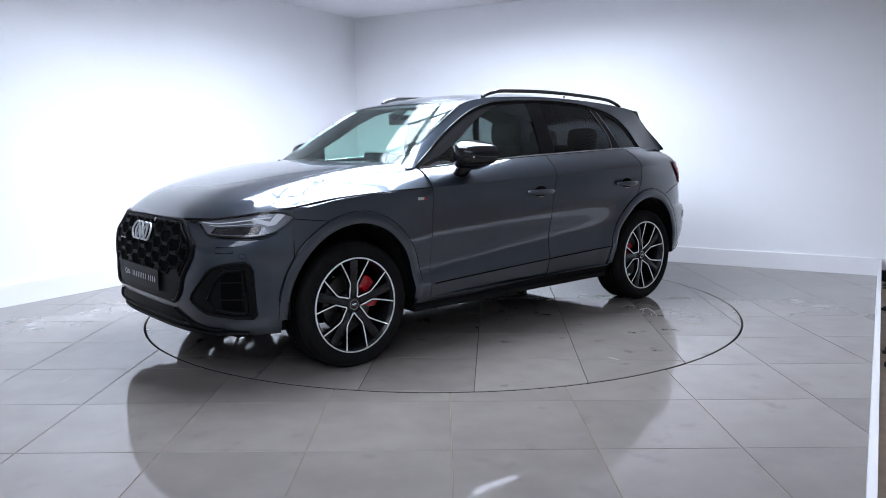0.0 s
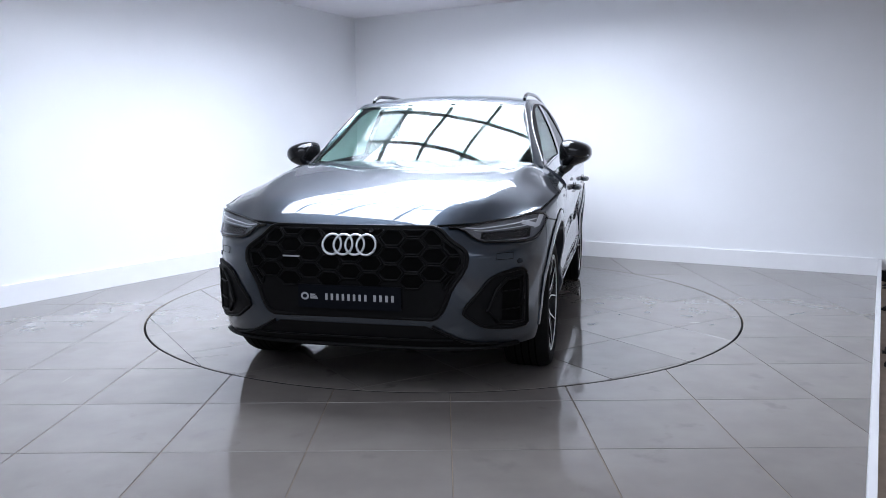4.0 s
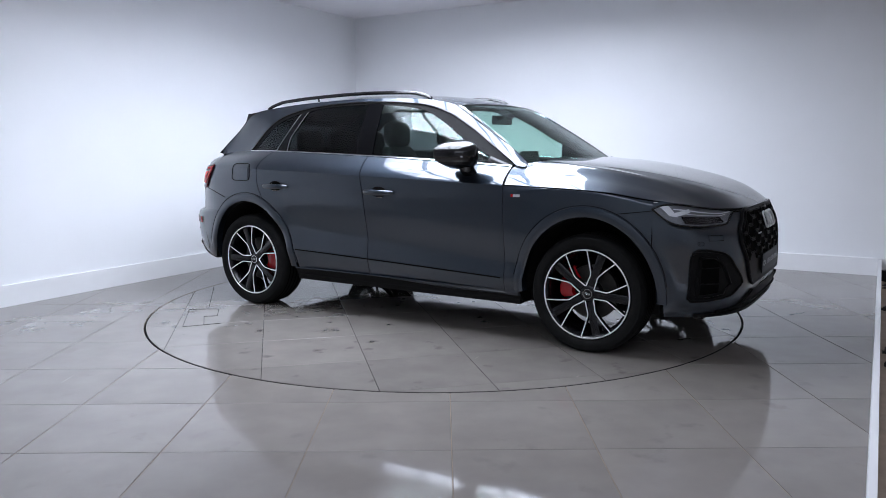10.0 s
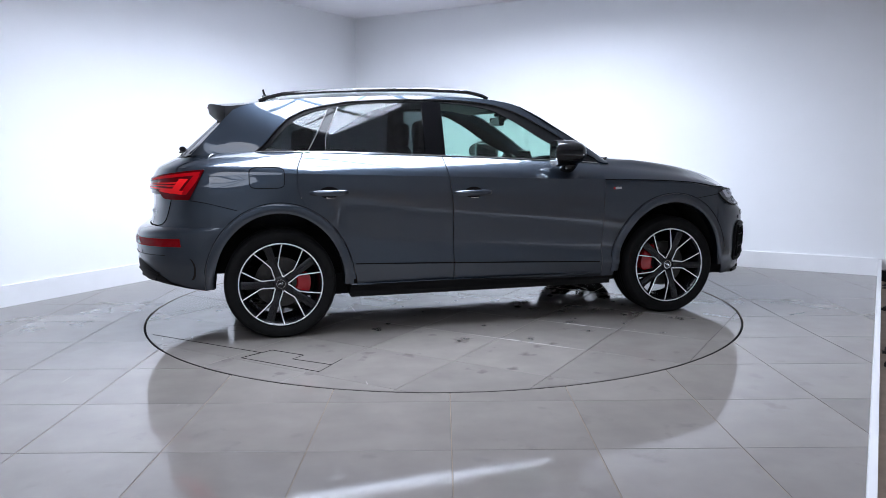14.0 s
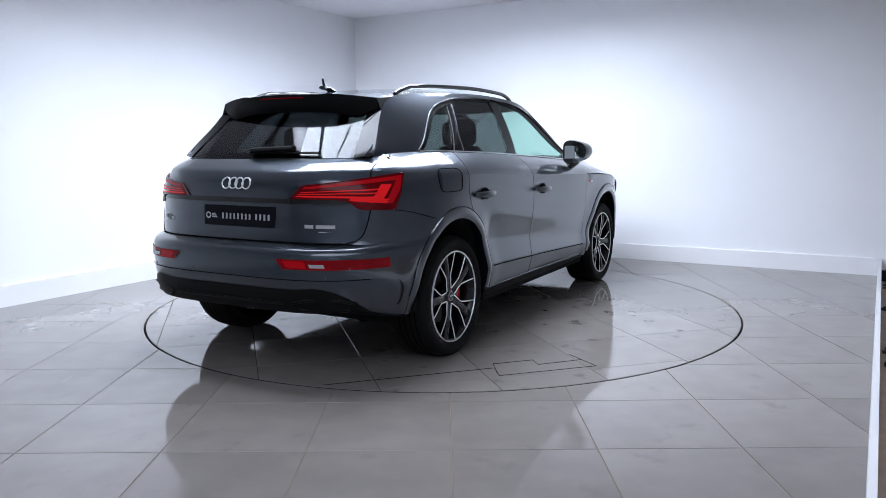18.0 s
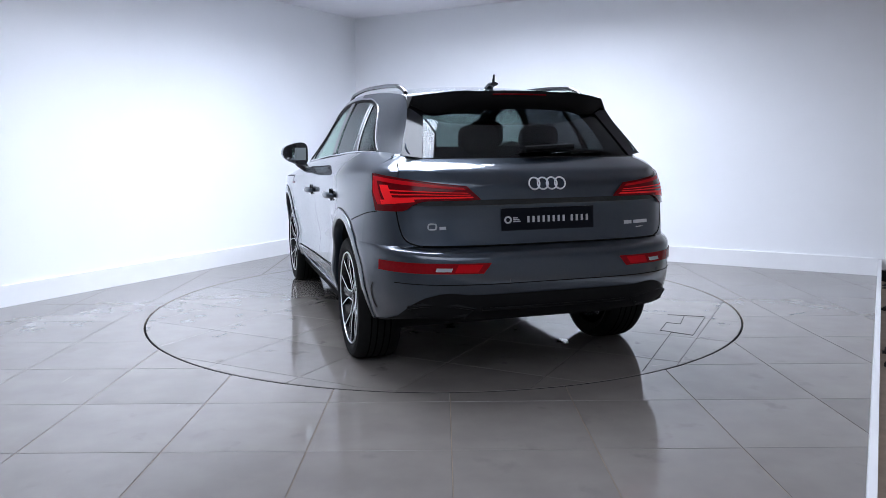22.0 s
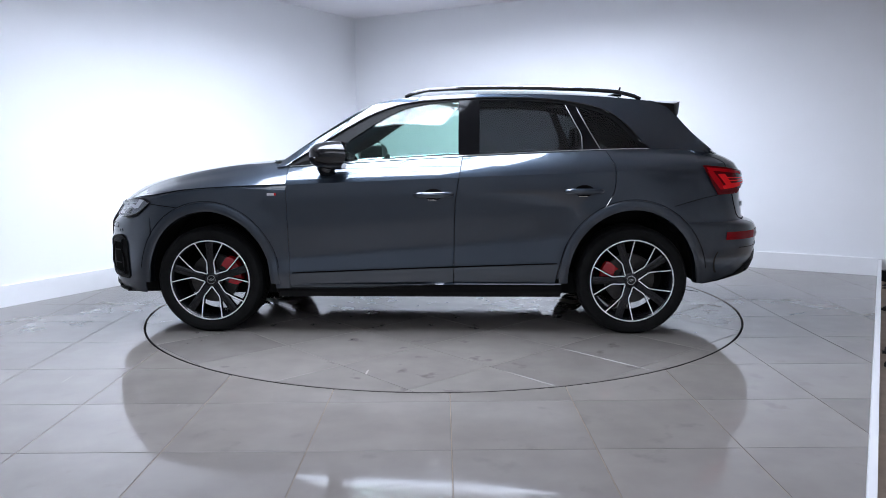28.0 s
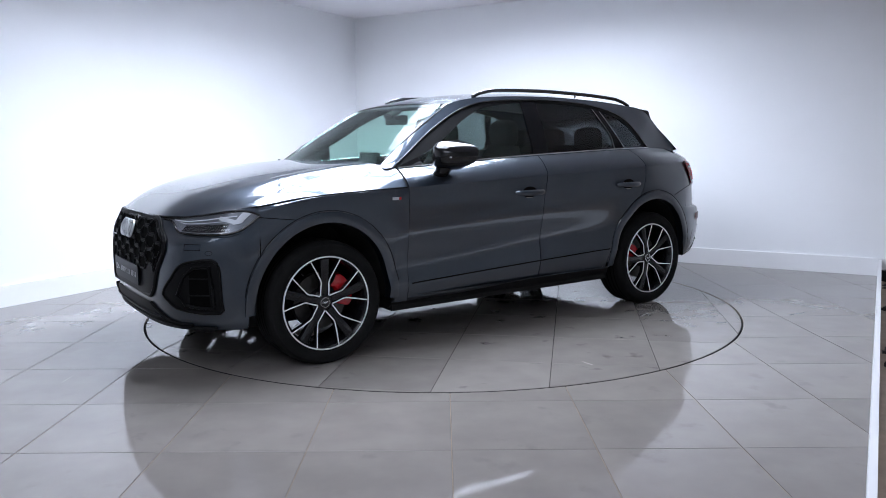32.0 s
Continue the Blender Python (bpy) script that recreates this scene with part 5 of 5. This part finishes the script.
            for sd in (1, -1):
                pts = [at(0.048, c0 + sd * 0.05, 0.087), at(0.075, c0 + sd * 0.27, 0.091), at(0.118, c0 + sd * 0.425, 0.097), at(0.135, c0 + sd * 0.42, 0.099), at(0.19, c0 + sd * 0.335, 0.107), at(0.266, c0 + sd * 0.265, 0.114)]

                def bar(s, k, pts=pts, lo=False):
                    i0 = min(int(s), len(pts) - 2)
                    p = pts[i0].lerp(pts[i0 + 1], s - i0)
                    t = (pts[min(i0 + 1, len(pts) - 1)] - pts[i0])
                    n = Vector((-t.z, 0, t.x)).normalized()
                    e = ((-0.0062, -0.03), (-0.0040, -0.002), (-0.0032, 0.0), (0.0032, 0.0), (0.0040, -0.002), (0.0062, -0.03))[k]
                    return p + n * e[0] + Vector((0, e[1], 0))
                part("spoke_rib", sheet(bar, steps(0, 5, 10), [0, 1]), RIM_BLACK, w)
                part("spoke_rib", sheet(bar, steps(0, 5, 10), [4, 5]), RIM_BLACK, w)
                part("spoke_face", sheet(bar, steps(0, 5, 10), [1, 2, 3, 4]), RIM_SILVER, w, "machined silver spoke face")
        part("valve", tube([at(0.236, 0.9, 0.09), at(0.222, 0.9, 0.105)], 0.004, 6), GLOSS_BLACK, w)
        br = bmesh.new()
        lathe([(0.07, 0.0), (0.075, 0.02), (0.165, 0.02), (0.168, 0.0), (0.165, -0.02), (0.07, -0.02)], 48, bm=br)
        part("brake_disc", br, DISC_STEEL, w, "grey steel brake disc")
        return w

    def caliper(w, back_, roll, reach):
        ang0 = (math.pi if not back_ else 0.0) + roll

        def fn(s, k):
            a = ang0 + lerp(-reach, reach, s)
            r, y = ((0.105, 0.028), (0.115, 0.052), (0.165, 0.058), (0.196, 0.050), (0.205, 0.02), (0.20, -0.03))[k]
            end = 1 - 0.12 * abs(2 * s - 1) ** 6
            return (r * end * math.cos(a), y, r * end * math.sin(a))
        part("brake_caliper", sheet(fn, steps(0, 1, 16), range(6)), RED, w, "red brake caliper")

    master = wheel_master(car)
    spots = ((AXLE, 1, False, 0), (AXLE, -1, False, -21), (-AXLE, 1, True, 18), (-AXLE, -1, True, 18))
    wheels = [master] + [copy_thing(master, Matrix()) for _ in range(3)]
    for w, (x, sg, back_, roll) in zip(wheels, spots):
        w.matrix_basis = pose(x, sg * 0.787, HUB_Z, 0, 0, 0 if sg > 0 else 180) @ Matrix.Rotation(radians(roll), 4, "Y")
        caliper(w, back_ if sg > 0 else not back_, radians(roll) + (0.3 * (sg > 0) if back_ else -0.38 * sg), 0.42 if back_ else 0.62)
        tagged(w, "black wheel with machined silver double spokes")
    return car


car = build_car()

# ---- turntable and floor tiles ----
turntable = tagged(new("turntable"), "round tiled turntable set flush in the grey floor", "turntable")


def turn_base():
    bm = bmesh.new()
    n = 120
    ring = [(R_DISC - 0.006) * Vector((math.cos(2 * math.pi * k / n), math.sin(2 * math.pi * k / n), 0)) for k in range(n)]
    top, low = [bm.verts.new(p + Vector((0, 0, -0.003))) for p in ring], [bm.verts.new(p + Vector((0, 0, -0.06))) for p in ring]
    bm.faces.new(top), bm.faces.new(low[::-1])
    for k in range(n):
        bm.faces.new([low[k], low[(k + 1) % n], top[(k + 1) % n], top[k]])
    part("base_plate", bm, GROUT_DARK, turntable, "dark grout bed of the turntable", smooth=False)
    # black band added along the rim so the gap looks as dark as shade
    rim = bmesh.new()
    lathe_flat = [(R_DISC - 0.0115, -0.0022), (R_DISC - 0.003, -0.0022), (R_DISC - 0.003, -0.02)]
    rows = [[rim.verts.new((r * math.cos(2 * math.pi * k / 180), r * math.sin(2 * math.pi * k / 180), z)) for k in range(180)] for r, z in lathe_flat]
    for p, q in zip(rows, rows[1:]):
        for k in range(180):
            rim.faces.new([p[k], q[k], q[(k + 1) % 180], p[(k + 1) % 180]])
    part("gap_shade_band", rim, GAP, turntable, "black band for the shade in the turntable's gap", smooth=False)


turn_base()
P = 0.6
HALF = P / 2 - 0.0016


def disc_tiles():
    """Square tiles laid across the plate, cut to its rim."""
    c45 = math.sqrt(0.5)
    for i in range(-5, 6):
        for j in range(-5, 6):
            p0, q0 = i * P + 0.10, j * P + 0.0
            poly = []
            for dp, dq in ((-HALF, -HALF), (HALF, -HALF), (HALF, HALF), (-HALF, HALF)):
                p, q = p0 + dp, q0 + dq
                poly.append((c45 * (p - q), c45 * (p + q)))
            pieces, cut = ring_cut(poly, R_DISC - 0.011, True)
            for piece in pieces:
                c = (sum(p[0] for p in piece) / len(piece), sum(p[1] for p in piece) / len(piece))
                ob = part("tile", finish(plate_of([(p[0] - c[0], p[1] - c[1]) for p in piece], 0.0, -0.008), "tile", TILE_WORN, smooth=False), TILE_WORN, turntable)
                ob.location = (*c, 0)


def floor_tiles():
    fl = slab("floor", (U0, V0, -0.09), (U1, V1, -0.07), GROUT, "polished grey square floor tiles with thin brown joints", "floor")
    fl.matrix_world = Matrix()
    fl.data = finish(floor_bed(), "floor", GROUT, smooth=False)
    whole = None
    for i in range(-13, 12):
        for j in range(-14, 9):
            x, y = 0.03 + (i + 0.5) * 0.603, 0.02 + (j + 0.5) * 0.598
            poly = [(x - 0.3 + 0.0005, y - 0.2975), (x + 0.3 - 0.0005, y - 0.2975), (x + 0.3 - 0.0005, y + 0.2975), (x - 0.3 + 0.0005, y + 0.2975)]
            for n, d in (((U.x, U.y), U1), ((-U.x, -U.y), -U0), ((V.x, V.y), V1), ((-V.x, -V.y), -V0)):
                poly = half_plane(poly, n, d) if len(poly) > 2 else []
            if len(poly) < 3:
                continue
            pieces, cut = ring_cut(poly, R_DISC + 0.004, False)
            for piece in pieces:
                if not cut and len(piece) == 4 and abs(piece[0][0] - (x - 0.2995)) < 1e-6 and abs(piece[2][0] - (x + 0.2995)) < 1e-6:
                    whole = whole or finish(plate_of([(p[0] - x, p[1] - y) for p in piece], 0.0, -0.008), "tile", TILE, smooth=False)
                    ob = part("tile", whole, TILE, fl)
                    ob.location = (x, y, 0)
                else:
                    c = (sum(p[0] for p in piece) / len(piece), sum(p[1] for p in piece) / len(piece))
                    ob = part("tile", finish(plate_of([(p[0] - c[0], p[1] - c[1]) for p in piece], 0.0, -0.008), "tile", TILE, smooth=False), TILE, fl)
                    ob.location = (*c, 0)


def floor_bed():
    """The bed under the tiles with a round pit for the turntable."""
    bm = bmesh.new()
    n = 144
    inner, outer = [], []
    for k in range(n):
        a = 2 * math.pi * k / n
        d = Vector((math.cos(a), math.sin(a), 0))
        reach = min((lim / t for t, lim in ((d.dot(U), U1), (-d.dot(U), -U0), (d.dot(V), V1), (-d.dot(V), -V0)) if t > 1e-6))
        inner.append(bm.verts.new(d * (R_DISC + 0.003) + Vector((0, 0, -0.003))))
        outer.append(bm.verts.new(d * max(reach, R_DISC + 0.02) + Vector((0, 0, -0.003))))
    pit = [bm.verts.new(v.co - Vector((0, 0, 0.077))) for v in inner]
    for k in range(n):
        m = (k + 1) % n
        bm.faces.new([inner[k], inner[m], outer[m], outer[k]])
        bm.faces.new([pit[k], pit[m], inner[m], inner[k]])
    bm.faces.new(pit)
    return bm


disc_tiles()
floor_tiles()

# saw cuts of an old hatch in the plate's tiles
for cut_line in (((-1.37, -1.10), (-1.556, -1.227), (-1.13, -1.635), (-0.98, -1.42)), ((-1.37, -1.10), (-1.19, -1.27), (-1.26, -1.335), (-1.05, -1.515)),
                 ((-2.14, -0.48), (-1.44, -1.14), (-1.556, -1.227))):
    part("saw_cut", tube([(x, y, 0.0004) for x, y in cut_line], 0.0022, 6), GAP, turntable, "thin dark saw cut in the tiles")


def motions():
    rows_d, rows_c = [], []
    for k in range(65):
        t = k * 0.5
        a = turn_at(t)
        m = pose(0, 0, 0, 0, 0, a)
        rows_d.append((t, m))
        rows_c.append((t, m @ pose(*CAR_OFF, 0.0)))
    walk(turntable, rows_d)
    walk(car, rows_c)


motions()
